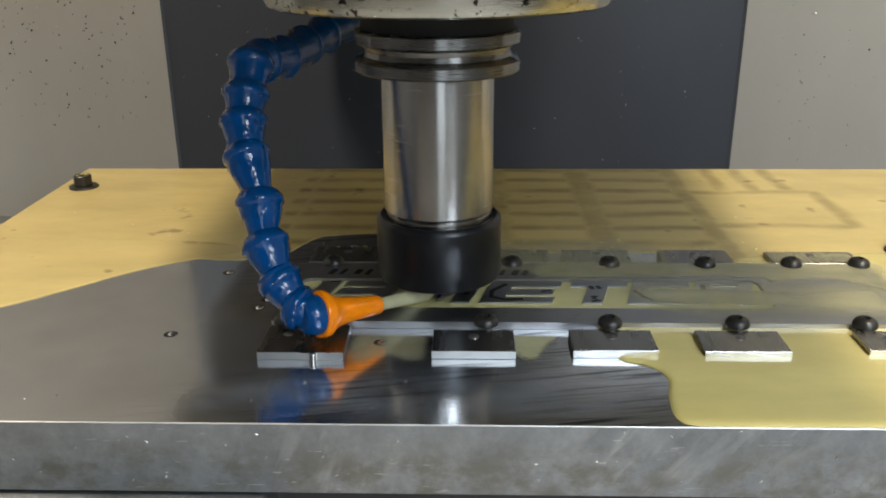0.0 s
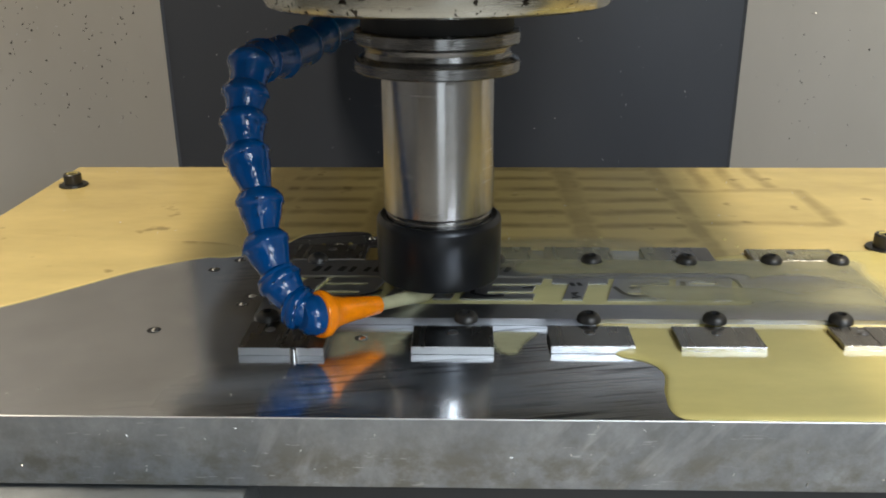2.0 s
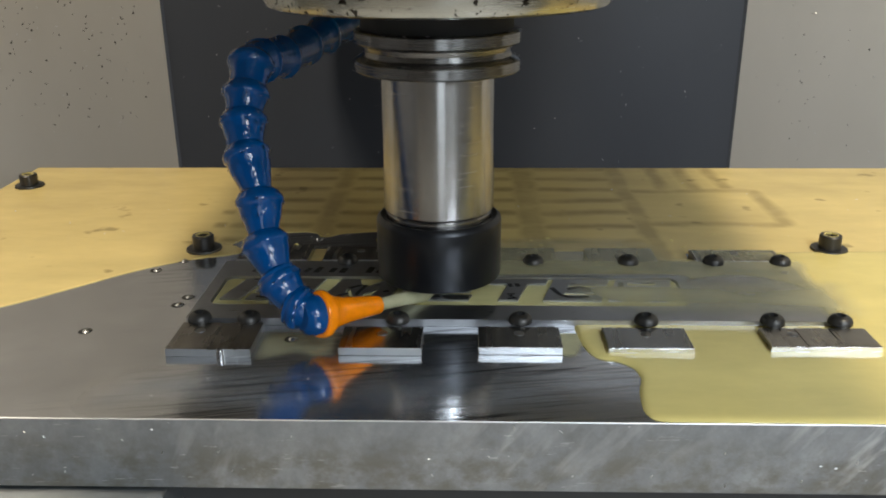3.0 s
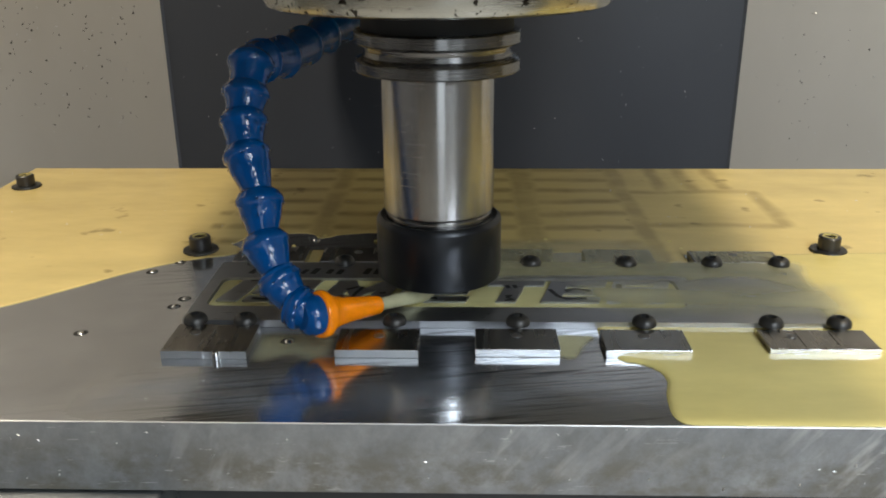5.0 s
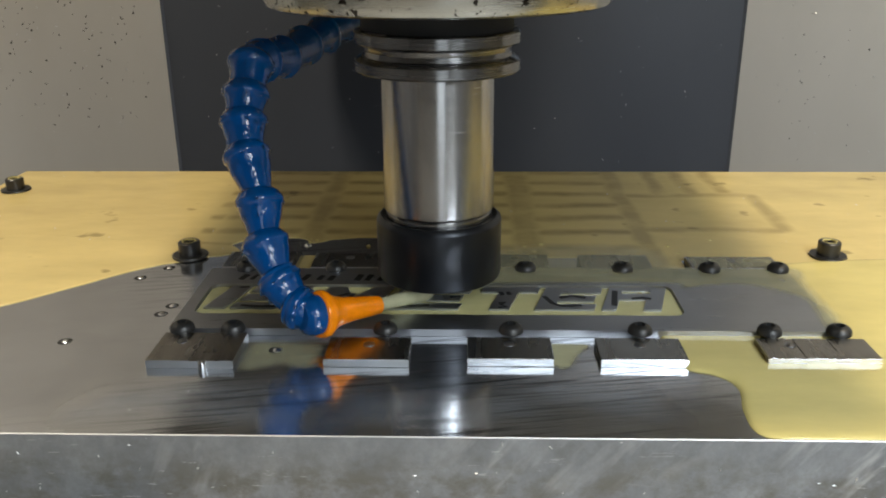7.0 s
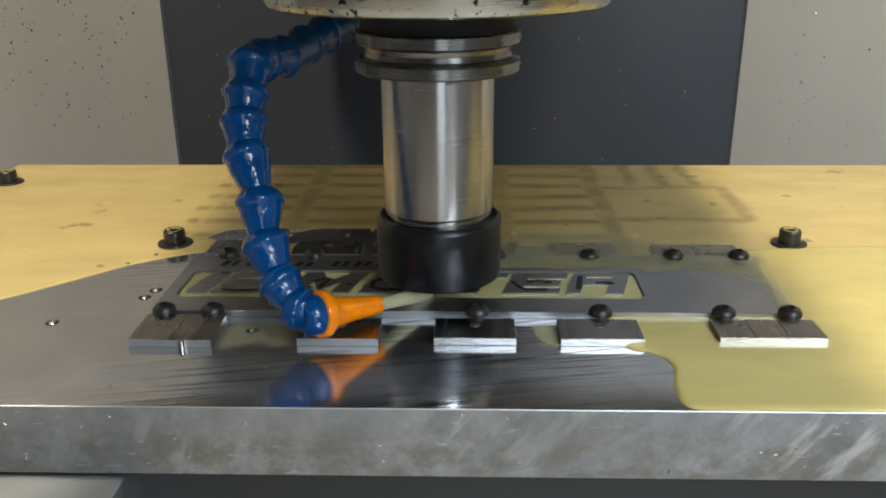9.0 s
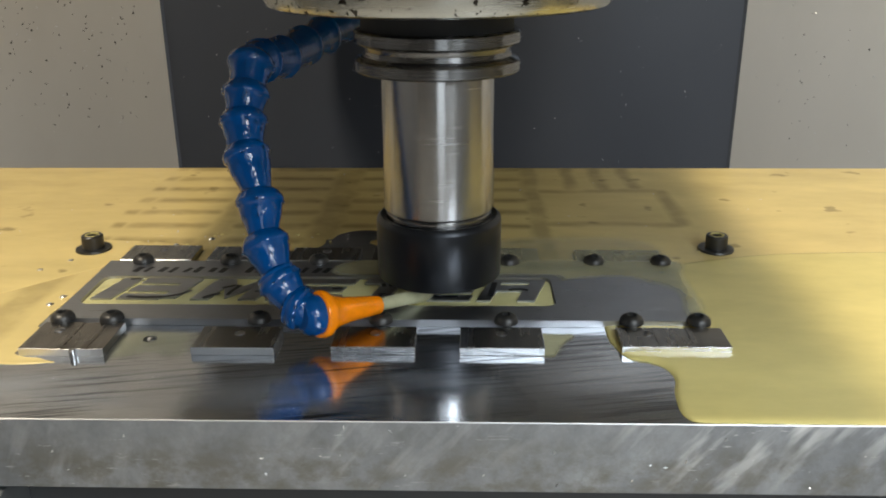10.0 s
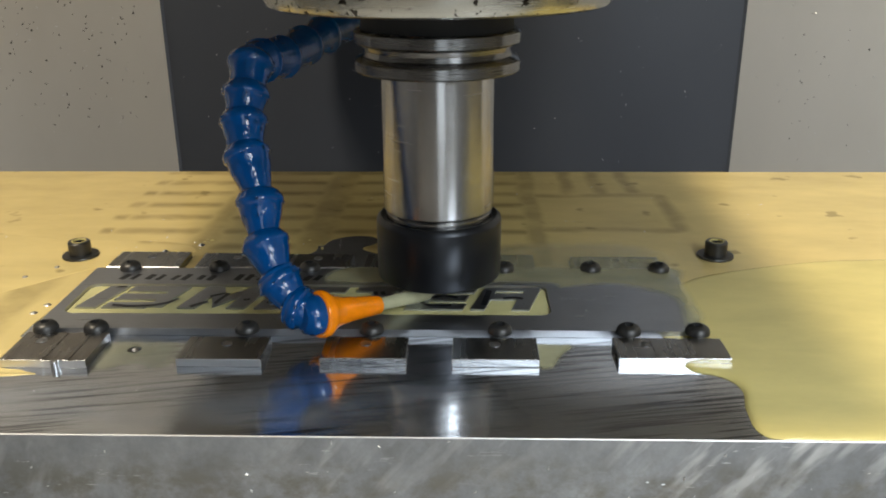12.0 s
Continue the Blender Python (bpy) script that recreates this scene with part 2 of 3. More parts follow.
def solid(name, bm, material_, label="", category="", group="", kind="", m=None, smooth=True):
    ob = new(name, finish(bm, material_, smooth))
    if m is not None:
        ob.matrix_basis = m
    return tagged(ob, label, category, group, kind)


def box(x0, x1, y0, y1, z0, z1, bevel=0.0, bm=None, segments=2):
    bm = bm or bmesh.new()
    m = Matrix.LocRotScale(((x0 + x1) / 2, (y0 + y1) / 2, (z0 + z1) / 2), None, (x1 - x0, y1 - y0, z1 - z0))
    made = bmesh.ops.create_cube(bm, size=1, matrix=m)["verts"]
    if bevel:
        edges = list({e for v in made for e in v.link_edges})
        bmesh.ops.bevel(bm, geom=edges, offset=bevel, segments=segments, affect="EDGES", profile=0.5)
    return bm


def lathe(profile, steps=64, bm=None, m=Matrix()):
    """A body turned about z from (radius, height) pairs; ends of radius 0 are closed."""
    bm = bm or bmesh.new()
    rings = []
    for r, z in profile:
        if r < 1e-7:
            rings.append([bm.verts.new(m @ Vector((0, 0, z)))])
        else:
            rings.append([bm.verts.new(m @ Vector((r * math.cos(a), r * math.sin(a), z))) for a in (2 * math.pi * i / steps for i in range(steps))])
    for a, b in zip(rings, rings[1:]):
        for i in range(steps):
            j = (i + 1) % steps
            if len(a) == 1 and len(b) == 1:
                continue
            if len(a) == 1:
                bm.faces.new((a[0], b[i], b[j]))
            elif len(b) == 1:
                bm.faces.new((a[i], a[j], b[0]))
            else:
                bm.faces.new((a[i], a[j], b[j], b[i]))
    return bm


def slab(outline, z0, z1, bm=None):
    """An upright prism over an outline of (x, y)."""
    bm = bm or bmesh.new()
    low = [bm.verts.new((x, y, z0)) for x, y in outline]
    high = [bm.verts.new((x, y, z1)) for x, y in outline]
    n = len(outline)
    bm.faces.new(high)
    bm.faces.new(low[::-1])
    for i in range(n):
        bm.faces.new((low[i], low[(i + 1) % n], high[(i + 1) % n], high[i]))
    return bm


def flowing(points, steps=6, wobble=0.0, seed=0):
    """A closed smooth outline through control points, with an uneven edge."""
    rnd = random.Random(seed)
    out, n = [], len(points)
    for i in range(n):
        p0, p1, p2, p3 = (Vector(points[(i + k) % n]) for k in (-1, 0, 1, 2))
        for s in range(steps):
            t = s / steps
            p = 0.5 * (2 * p1 + (p2 - p0) * t + (2 * p0 - 5 * p1 + 4 * p2 - p3) * t * t + (3 * p1 - p0 - 3 * p2 + p3) * t ** 3)
            out.append((p.x + rnd.uniform(-wobble, wobble), p.y + rnd.uniform(-wobble, wobble)))
    return out


def scaled(points):
    return [(x * MM, y * MM) for x, y in points]


def film_sheet(name, outline, thick, material_, label, z=0.0, rim=None):
    """A sheet of liquid whose rim rounds off over the width rim; its depth goes from 0 to 1 there."""
    rim = rim or max(thick * 1.3, 0.0006)
    n = len(outline)
    pts = [Vector(p) for p in outline]
    if sum(p.x * q.y - q.x * p.y for p, q in zip(pts, pts[1:] + pts[:1])) < 0:
        pts.reverse()
    inward = []
    for i in range(n):
        d = pts[(i + 1) % n] - pts[i - 1]
        inward.append(Vector((-d.y, d.x)).normalized())
    bm = bmesh.new()
    layer = bm.verts.layers.float.new("depth")
    rings = []
    for k in range(6):
        u = k / 5
        ring = []
        for p, d in zip(pts, inward):
            q = p + d * rim * u
            v = bm.verts.new((q.x, q.y, z + thick * (0.06 + 0.94 * math.sqrt(1 - (1 - u) ** 2))))
            v[layer] = u * u * (3 - 2 * u)
            ring.append(v)
        rings.append(ring)
    base = [bm.verts.new((p.x, p.y, z)) for p in pts]
    for low, high in zip([base] + rings, rings):
        for i in range(n):
            j = (i + 1) % n
            bm.faces.new((low[i], low[j], high[j], high[i]))
    bm.faces.new(rings[-1])
    bm.faces.new(base[::-1])
    sheet = solid(name, bm, material_, label, "coolant", kind="stuff")
    for p in sheet.data.polygons:
        p.use_smooth = len(p.vertices) == 4
    return sheet


def thin_film(name, outline, material_, label, z, fade):
    """A skin of liquid that thins out over the width fade towards its outline."""
    ring = np.array(outline)
    ahead = np.roll(ring, -1, axis=0)
    step = 0.0016
    low, high = ring.min(axis=0), ring.max(axis=0)
    nx, ny = (int(math.ceil(k / step)) + 1 for k in high - low)
    bm = bmesh.new()
    layer = bm.verts.layers.float.new("depth")
    grid = {}
    for i in range(nx):
        for j in range(ny):
            p = low + np.array((i, j)) * step
            d = ahead - ring
            u = np.clip(((p - ring) * d).sum(axis=1) / (d * d).sum(axis=1), 0, 1)
            far = float(np.sqrt((((ring + d * u[:, None]) - p) ** 2).sum(axis=1)).min())
            cross = ((ring[:, 1] > p[1]) != (ahead[:, 1] > p[1])) & (p[0] < (ahead[:, 0] - ring[:, 0]) * (p[1] - ring[:, 1]) / (ahead[:, 1] - ring[:, 1] + 1e-12) + ring[:, 0])
            k = min(1.0, far / fade) if cross.sum() % 2 else 0.0
            v = bm.verts.new((p[0], p[1], z + 0.00006))
            v[layer] = k * k * (3 - 2 * k)
            grid[i, j] = v
    for i in range(nx - 1):
        for j in range(ny - 1):
            quad = [grid[i, j], grid[i + 1, j], grid[i + 1, j + 1], grid[i, j + 1]]
            if any(v[layer] > 0 for v in quad):
                bm.faces.new(quad)
    bmesh.ops.delete(bm, geom=[v for v in bm.verts if not v.link_faces], context="VERTS")
    return solid(name, bm, material_, label, "coolant", kind="stuff")


moving = []   # all that rides on the machine table


def riding(ob):
    moving.append(ob)
    return ob


# ---- the machine's inside ----
def wall(name, a, b, z0, z1, thick, material_, label):
    """An upright sheet from plan point a to b, its thickness away from the spindle."""
    a, b = Vector(a), Vector(b)
    along = (b - a).normalized()
    out = Vector((-along.y, along.x))
    if out.dot((a + b) / 2) < 0:
        out = -out
    bm = slab([a, b, b + out * thick, a + out * thick], z0, z1)
    return solid(name, bm, material_, label, "wall", kind="structure", smooth=False)


wall("wall_back", (-0.281, 0.52), (0.274, 0.52), -0.30, 0.16, 0.02, WALL_DARK, "dark slate painted sheet-metal column cover with chips")
# Unseen reflector: its blue-grey is chosen to tint the plate top's reflection.
wall("wall_back_upper", (-0.281, 0.52), (0.274, 0.52), 0.16, 1.0, 0.02, WALL_UPPER, "unseen upper back wall, added in blue-grey for the plate to mirror")
wall("wall_left", (-0.283, 0.516), (-0.66, 0.10), -0.30, 1.0, 0.02, WALL_LIGHT, "light grey-beige painted enclosure side with dark chips")
wall("wall_right", (0.276, 0.516), (0.66, 0.10), -0.30, 1.0, 0.02, WALL_LIGHT, "light grey painted enclosure side with dark chips")
wall("wall_side_left", (-0.66, 0.097), (-0.66, -0.90), -0.30, 1.0, 0.02, CASTING, "dark grey painted enclosure side")
wall("wall_side_right", (0.66, 0.097), (0.66, -0.90), -0.30, 1.0, 0.02, CASTING, "dark grey painted enclosure side")
wall("wall_front", (-0.66, -0.84), (0.66, -0.84), -0.30, -0.16, 0.02, WALL_LIGHT, "light grey door sill of the enclosure")
solid("floor", box(-0.72, 0.72, -0.92, 0.60, -0.32, -0.30), PAN, "light grey chip pan under the table", "floor", kind="structure", smooth=False)
solid("ceiling", box(-0.72, 0.72, -0.95, 0.60, 1.0, 1.02), WALL_LIGHT, "light grey enclosure roof", "ceiling", kind="structure", smooth=False)


# ---- spindle, tool holder, hose: these stand still ----
def spindle_head():
    head = thing("spindle_head", "grey milling head with a bright speckled steel spindle nose", "spindle")
    nose = lathe([(0, 0.1173), (0.034, 0.1173), (0.0350, 0.1183), (0.0612, 0.1183), (0.0632, 0.1191), (0.0645, 0.1218), (0.0648, 0.1340), (0.0635, 0.1350), (0.0635, 0.152), (0, 0.152)], 96, m=Matrix.Translation((0.0009, 0, 0)))
    part("spindle_nose", nose, SPINDLE, head, "speckled warm steel spindle nose ring")
    part("housing", box(-0.184, 0.206, -0.150, 0.200, 0.155, 0.700, 0.010), CASTING, head, "dark grey painted head casting")
    # Unseen disc, added to shade the holder, the hose top and the film behind.
    part("shading_disc", lathe([(0, 0.148), (0.082, 0.148), (0.085, 0.151), (0.085, 0.172), (0, 0.172)], 64), CASTING, head, "unseen dark grey disc added under the head to cast shade")
    # Unseen block, added to keep daylight off the left of the back wall.
    part("neck", box(-0.170, 0.020, 0.203, 0.400, 0.107, 0.690, 0.004), CASTING, head, "unseen dark grey block added behind the head to shade the back wall")
    return head


spindle_head()


def tool_holder():
    holder = thing("tool_holder", "polished steel tool holder with a black collet nut, spinning", "tool holder")
    flange = lathe([(0.0, 0.1092), (0.0222, 0.1092), (0.0222, 0.1095), (0.0310, 0.1095), (0.03175, 0.1089), (0.03175, 0.1052), (0.0312, 0.1046), (0.0286, 0.1038),
                    (0.0280, 0.1020), (0.0286, 0.1002), (0.0313, 0.0990), (0.03175, 0.0984), (0.03175, 0.0948), (0.0312, 0.0942), (0.0222, 0.0940), (0, 0.0940)], 96)
    part("flange", flange, FLANGE_STEEL, holder, "turned steel flange with a gripper groove")
    part("taper_shoulder", lathe([(0, 0.1190), (0.0285, 0.1190), (0.0290, 0.1096), (0, 0.1096)], 64), GRIMY_SHADE, holder, "taper shoulder blackened by grime and painted shade")
    part("shank", lathe([(0, 0.0942), (0.0221, 0.0942), (0.0221, 0.0398), (0.0216, 0.0392), (0.0212, 0.0385), (0.0206, 0.0380), (0, 0.0380)], 96), STEEL, holder, "mirror-ground steel barrel")
    part("collar", lathe([(0.0, 0.0384), (0.0204, 0.0384), (0.0212, 0.0378), (0.0212, 0.0330), (0.0, 0.0330)], 96), STEEL, holder)
    nut = lathe([(0.0213, 0.0330), (0.0216, 0.0362), (0.0236, 0.0366), (0.0251, 0.0352), (0.0254, 0.0340), (0.0254, 0.0120), (0.0251, 0.0111), (0.0244, 0.0107), (0.0226, 0.0107),
                 (0.0120, 0.0107), (0.0112, 0.0118), (0, 0.0118)], 96)
    part("collet_nut", nut, BLACK_OXIDE, holder, "black oxide collet nut")
    part("collet", lathe([(0, 0.0096), (0.0070, 0.0096), (0.0095, 0.0108), (0.0095, 0.0125), (0, 0.0125)], 48), STEEL, holder)
    cutter = bmesh.new()
    rows = 14
    rings = []
    for k in range(rows + 1):
        z = 0.0006 + 0.0102 * k / rows
        ring = []
        for i in range(24):
            a = 2 * math.pi * i / 24
            r = 0.0030 * (0.80 + 0.20 * abs(math.cos(1.5 * a)))
            ring.append(cutter.verts.new((r * math.cos(a + k * 0.16), r * math.sin(a + k * 0.16), z)))
        rings.append(ring)
    for a, b in zip(rings, rings[1:]):
        for i in range(24):
            cutter.faces.new((a[i], a[(i + 1) % 24], b[(i + 1) % 24], b[i]))
    cutter.faces.new(rings[0][::-1])
    cutter.faces.new(rings[-1])
    part("end_mill", cutter, CARBIDE, holder, "small grey carbide end mill")
    return holder


HOLDER = tool_holder()


def along(a, b):
    """A pose at a whose z axis points to b."""
    d = Vector(b) - Vector(a)
    return Matrix.Translation(a) @ d.to_track_quat("Z", "Y").to_matrix().to_4x4()


def scaled3(points):
    return [(x * MM, y * MM, z * MM) for x, y, z in points]


def coolant_hose():
    hose = thing("coolant_hose", "wet blue segmented coolant hose with an orange nozzle", "hose")
    rnd, wet = random.Random(21), bmesh.new()
    joints = scaled3([(-40, 98, 112), (-46, 82, 104), (-53, 67, 100), (-59.5, 52, 97), (-65.5, 32, 94.5), (-70.3, 14, 95.5), (-71.6, 1.5, 97.0), (-72.2, -7.5, 87.2), (-72.8, -13, 77.7), (-71.2, -20, 66.3),
                      (-65.2, -29.5, 51.2), (-62.8, -36.5, 36.8), (-57.2, -43.5, 24.8), (-50.2, -48.3, 15.9), (-42.0, -50.6, 13.6)])
    for i, (a, b) in enumerate(zip(joints, joints[1:])):
        size = (Vector(b) - Vector(a)).length
        r = 0.0088 if i < 12 else 0.0082
        k = size / 0.0145
        neck = 0.0066 if 5 < i < 9 else 0.0054
        rim = [(0, -0.0042), (0.0036, -0.0041), (0.0060, -0.0033), (0.0074, -0.0022), (r - 0.0007, -0.0010), (r - 0.0001, -0.0003), (r + 0.0002, 0.0006), (r + 0.0002, 0.0018), (r - 0.0001, 0.0024), (r - 0.0006, 0.0030), (r - 0.0010, 0.0052 * k), (max(0.0066, neck + 0.0004), 0.0086 * k),
               (neck + 0.0004, 0.0112 * k), (neck + 0.0002, 0.0124 * k), (neck + 0.0003, 0.0140 * k), (max(0.0064, neck), 0.0158 * k), (0, 0.0166 * k)]
        part("segment", lathe(rim, 36, m=along(a, b)), BLUE, hose)
        frame_ = along(a, b)
        for ring, high in ((r + 0.0001, 0.0012), (r + 0.0001, 0.0022), (r - 0.0006, 0.0042 * k), (0.0074, 0.0066 * k)):
            for _ in range(5):
                turn = rnd.uniform(0, 2 * math.pi)
                spot = frame_ @ Vector((ring * math.cos(turn), ring * math.sin(turn), high + rnd.uniform(-0.0005, 0.0005)))
                out = (frame_.to_3x3() @ Vector((math.cos(turn), math.sin(turn), 0.15))).normalized()
                size_ = rnd.uniform(0.0003, 0.0009)
                lathe([(size_, -0.0001), (size_ * 0.92, size_ * 0.30), (size_ * 0.6, size_ * 0.52), (0, size_ * 0.62)], 10, wet, along(spot, spot + out))
    a, b = Vector(scaled3([(-42.8, -50.6, 13.6)])[0]), Vector(scaled3([(-21.8, -31.3, 9.2)])[0])
    n = (b - a).length
    nozzle = lathe([(0, 0.0005), (0.0062, 0.0), (0.0084, 0.0008), (0.0089, 0.0020), (0.0087, 0.0036), (0.0074, 0.0054), (0.0060, 0.0080), (0.0053, 0.0110), (0.0046, 0.0170), (0.0037, n - 0.0012), (0.0034, n - 0.0002), (0.0029, n), (0.0023, n - 0.0006), (0.0022, n - 0.006), (0, n - 0.006)], 48, m=along(a, b))
    part("wet_beading", wet, WATER, hose, "clear water drops clinging to the hose")
    part("nozzle_ball", lathe([(0, -0.0064), (0.0046, -0.0062), (0.0066, -0.0046), (0.0074, -0.0022), (0.0075, 0.0004), (0.0072, 0.0012), (0, 0.0012)], 36, m=along(a, b)), BLUE, hose)
    part("nozzle", nozzle, ORANGE, hose, "orange cone nozzle")
    return hose


coolant_hose()


# ---- the table and what rides on it ----
def machine_table():
    table = thing("machine_table", "cast iron machine table under the fixture plate", "machine table")
    part("table_top", box(-0.42, -0.094, -0.125, 0.19, -0.060, -0.0275, 0.002), TABLE_IRON, table, "light grey wiped iron table end")
    part("saddle", box(-0.30, 0.36, -0.088, 0.19, -0.110, -0.0315, 0.002), DARK_IRON, table, "dark oily iron saddle")
    part("apron", box(-0.40, 0.40, -0.118, 0.19, -0.29, -0.062, 0.003), DARK_IRON, table)
    return table


riding(machine_table())

PX0, PX1, PY0, PY1, THICK = -0.2755, 0.345, -0.1018, 0.2030, 0.0258


def fixture_plate():
    plate = thing("fixture_plate", "thick milled aluminium fixture plate, wet with coolant", "fixture plate")
    bm = box(PX0, PX1, PY0, PY1, -THICK, 0.0, 0.0003, segments=1)
    for f in bm.faces:
        f.normal_update()
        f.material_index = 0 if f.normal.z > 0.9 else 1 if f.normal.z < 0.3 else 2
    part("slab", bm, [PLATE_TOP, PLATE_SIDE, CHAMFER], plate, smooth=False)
    holes = [(-143, -39), (-62, -45), (-128, 36), (-137, 24), (-113, -6), (-115, -14), (-85, 57), (-70, 66)]
    # Black disc for each hole's shade, with an offset bright dome as its glint.
    for x, y in holes:
        at = Matrix.Translation((x * MM, y * MM, 0))
        hole = part("tapped_hole", lathe([(0.0, 0.0001), (0.0024, 0.0001), (0.0027, 0.0), (0.0027, -0.0005), (0, -0.0005)], 20, m=at), SOCKET, plate, "dark tapped hole")
        up = 0.0012 if y > 50 else 0.0008
        part("glint_dome", lathe([(0, up), (0.0008, up * 0.9), (0.0014, up * 0.5), (0.0017, 0.0001)], 20, m=at @ Matrix.Translation((0.0006, -0.0001, 0))), CLAMP_FACE, hole, "raised bright dome for the hole's glint")
    return plate


riding(fixture_plate())


def letter_strokes(c):
    """Bars of a block letter in a unit box, parted by thin milled channels."""
    def bar(x0, x1, y0, y1):
        return [(x0, y0), (x1, y0), (x1, y1), (x0, y1)]

    if c == "E":
        return [bar(0, 0.32, 0, 1), bar(0.32, 1, 0, 0.24), bar(0.32, 0.94, 0.37, 0.62), bar(0.32, 1, 0.75, 1)]
    if c == "B":
        return [bar(0, 0.24, 0, 1), bar(0.31, 0.82, 0, 0.24), bar(0.31, 0.82, 0.36, 0.64), bar(0.31, 0.82, 0.75, 1), bar(0.82, 1, 0.06, 1)]
    if c == "T":
        return [bar(0, 1, 0.78, 1), bar(0.33, 0.67, 0, 0.78)]
    if c == "M":
        t = 0.27
        return [bar(0, t, 0, 1), bar(1 - t, 1, 0, 1), [(t, 1), (t, 0.56), (0.5, 0.06), (0.5, 0.52)], [(1 - t, 1), (0.5, 0.52), (0.5, 0.06), (1 - t, 0.56)]]
    return [bar(0, 0.24, 0, 1), bar(0.24, 1, 0.86, 1), bar(0.24, 0.74, 0.46, 0.72), bar(0.74, 1, 0.46, 0.86), bar(0.70, 1, 0, 0.46)]


WX0, WX1, WY0, WY1, WZ = -0.1055, 0.1480, -0.0330, 0.0290, 0.0030
KX0, KX1, KY0, KY1 = -0.1005, 0.0935, -0.0195, 0.0105


def rounded(x0, x1, y0, y1, r, steps=6):
    out = []
    for cx, cy, a0 in ((x1 - r, y1 - r, 0), (x0 + r, y1 - r, 90), (x0 + r, y0 + r, 180), (x1 - r, y0 + r, 270)):
        for i in range(steps + 1):
            a = radians(a0 + 90 * i / steps)
            out.append((cx + r * math.cos(a), cy + r * math.sin(a)))
    return out


def workpiece():
    piece = thing("workpiece", "thin aluminium nameplate blank with raised block letters being milled", "workpiece")
    bm = bmesh.new()
    outer = rounded(WX0, WX1, WY0, WY1, 0.0008)
    inner = rounded(KX0, KX1, KY0, KY1, 0.0045)
    floor = 0.0014
    n = len(outer)
    o0 = [bm.verts.new((*p, 0.0001)) for p in outer]
    o1 = [bm.verts.new((*p, WZ)) for p in outer]
    i1 = [bm.verts.new((*p, WZ)) for p in inner]
    i0 = [bm.verts.new((*p, floor)) for p in inner]
    for i in range(n):
        j = (i + 1) % n
        side = bm.faces.new((o0[i], o0[j], o1[j], o1[i]))
        side.material_index = 1
        bm.faces.new((o1[i], o1[j], i1[j], i1[i]))
        lip = bm.faces.new((i1[i], i1[j], i0[j], i0[i]))
        lip.material_index = 1
    bm.faces.new(i0)
    bm.faces.new(o0[::-1])
    part("blank", bm, [WORK_METAL, WORK_EDGE], piece, smooth=False)
    spans = [("B", -97.5, -63), ("M", -56, -29), ("E", -25, 4.5), ("T", 9, 32.5), ("E", 35, 58.5), ("R", 61.5, 85)]
    for c, x0, x1 in spans:
        lt = bmesh.new()
        for stroke in letter_strokes(c):
            slab([((x0 + (x1 - x0) * u + 6.4 * v) * MM, (-13.8 + 22.2 * v) * MM) for u, v in stroke], floor - 0.0002, WZ - 0.0001, lt)
        part("raised_letter", lt, WORK_METAL, piece, smooth=False)
    return piece


riding(workpiece())


def marks():
    """Marker scribbles on the blank: plain dark strokes."""
    rnd = random.Random(5)
    made = thing("marker_marks", "black marker scribbles on the nameplate blank", "writing")
    rows = [(-86 + 11.2 * i, 18.2, 8.5, 0.9) for i in range(4)] + [(-36 + 10 * i, 18.2, 8.0, 0.9) for i in range(4)]
    for x, y, w, h in rows:
        bm = bmesh.new()
        lean = rnd.uniform(1.2, 2.4)
        for k in range(2):
            u, low, high = x - w / 3 + k * w * 0.55, rnd.uniform(-3.6, -2.6), rnd.uniform(2.0, 3.4)
            stroke(bm, [(u - lean / 2, y + low), (u + lean / 2, y + high)], rnd.uniform(2.0, 2.9), WZ + 0.00006 + k * 0.00002)
        part("mark", bm, MARKER, made, smooth=False)
    for pts, width in (([(-83, -11.6), (-76, -12.6), (-67, -12.0), (-61, -9), (-58, -5)], 1.9), ([(-88, 6.8), (-84, 7.4)], 1.2),
                       ([(-51, -13), (-47.5, -9.5), (-45, -8)], 2.2), ([(-45.5, -2.5), (-41, 0.5), (-38.5, 0.8), (-41, -6), (-41.6, -10)], 1.7), ([(-31, -6), (-28.5, -5.2)], 1.5),
                       ([(-13, 5), (-19.5, -2.5), (-20, -8.5), (-14, -11.5), (-7, -10.6)], 2.2), ([(1, -2.4), (5.5, -1.6)], 1.8),
                       ([(22, 3.2), (22.8, -0.2)], 1.9), ([(25, 3.4), (25.8, 0)], 1.9), ([(20.8, -8.2), (23.6, -7.4), (21.6, -9.8), (24.0, -11.8), (20.6, -12.6)], 1.5),
                       ([(39.6, -1), (42.4, -8), (45.4, -10.6), (54, -10.2)], 2.0), ([(46, -2.6), (51, -0.2), (56.5, -2.6)], 2.2), ([(67, -10), (69.5, 5)], 2.4), ([(75, -3.2), (80, -2.0), (83, -3.4)], 2.0)):
        bm = bmesh.new()
        stroke(bm, pts, width, WZ + 0.00006)
        part("mark", bm, MARKER, made, smooth=False)
    return made


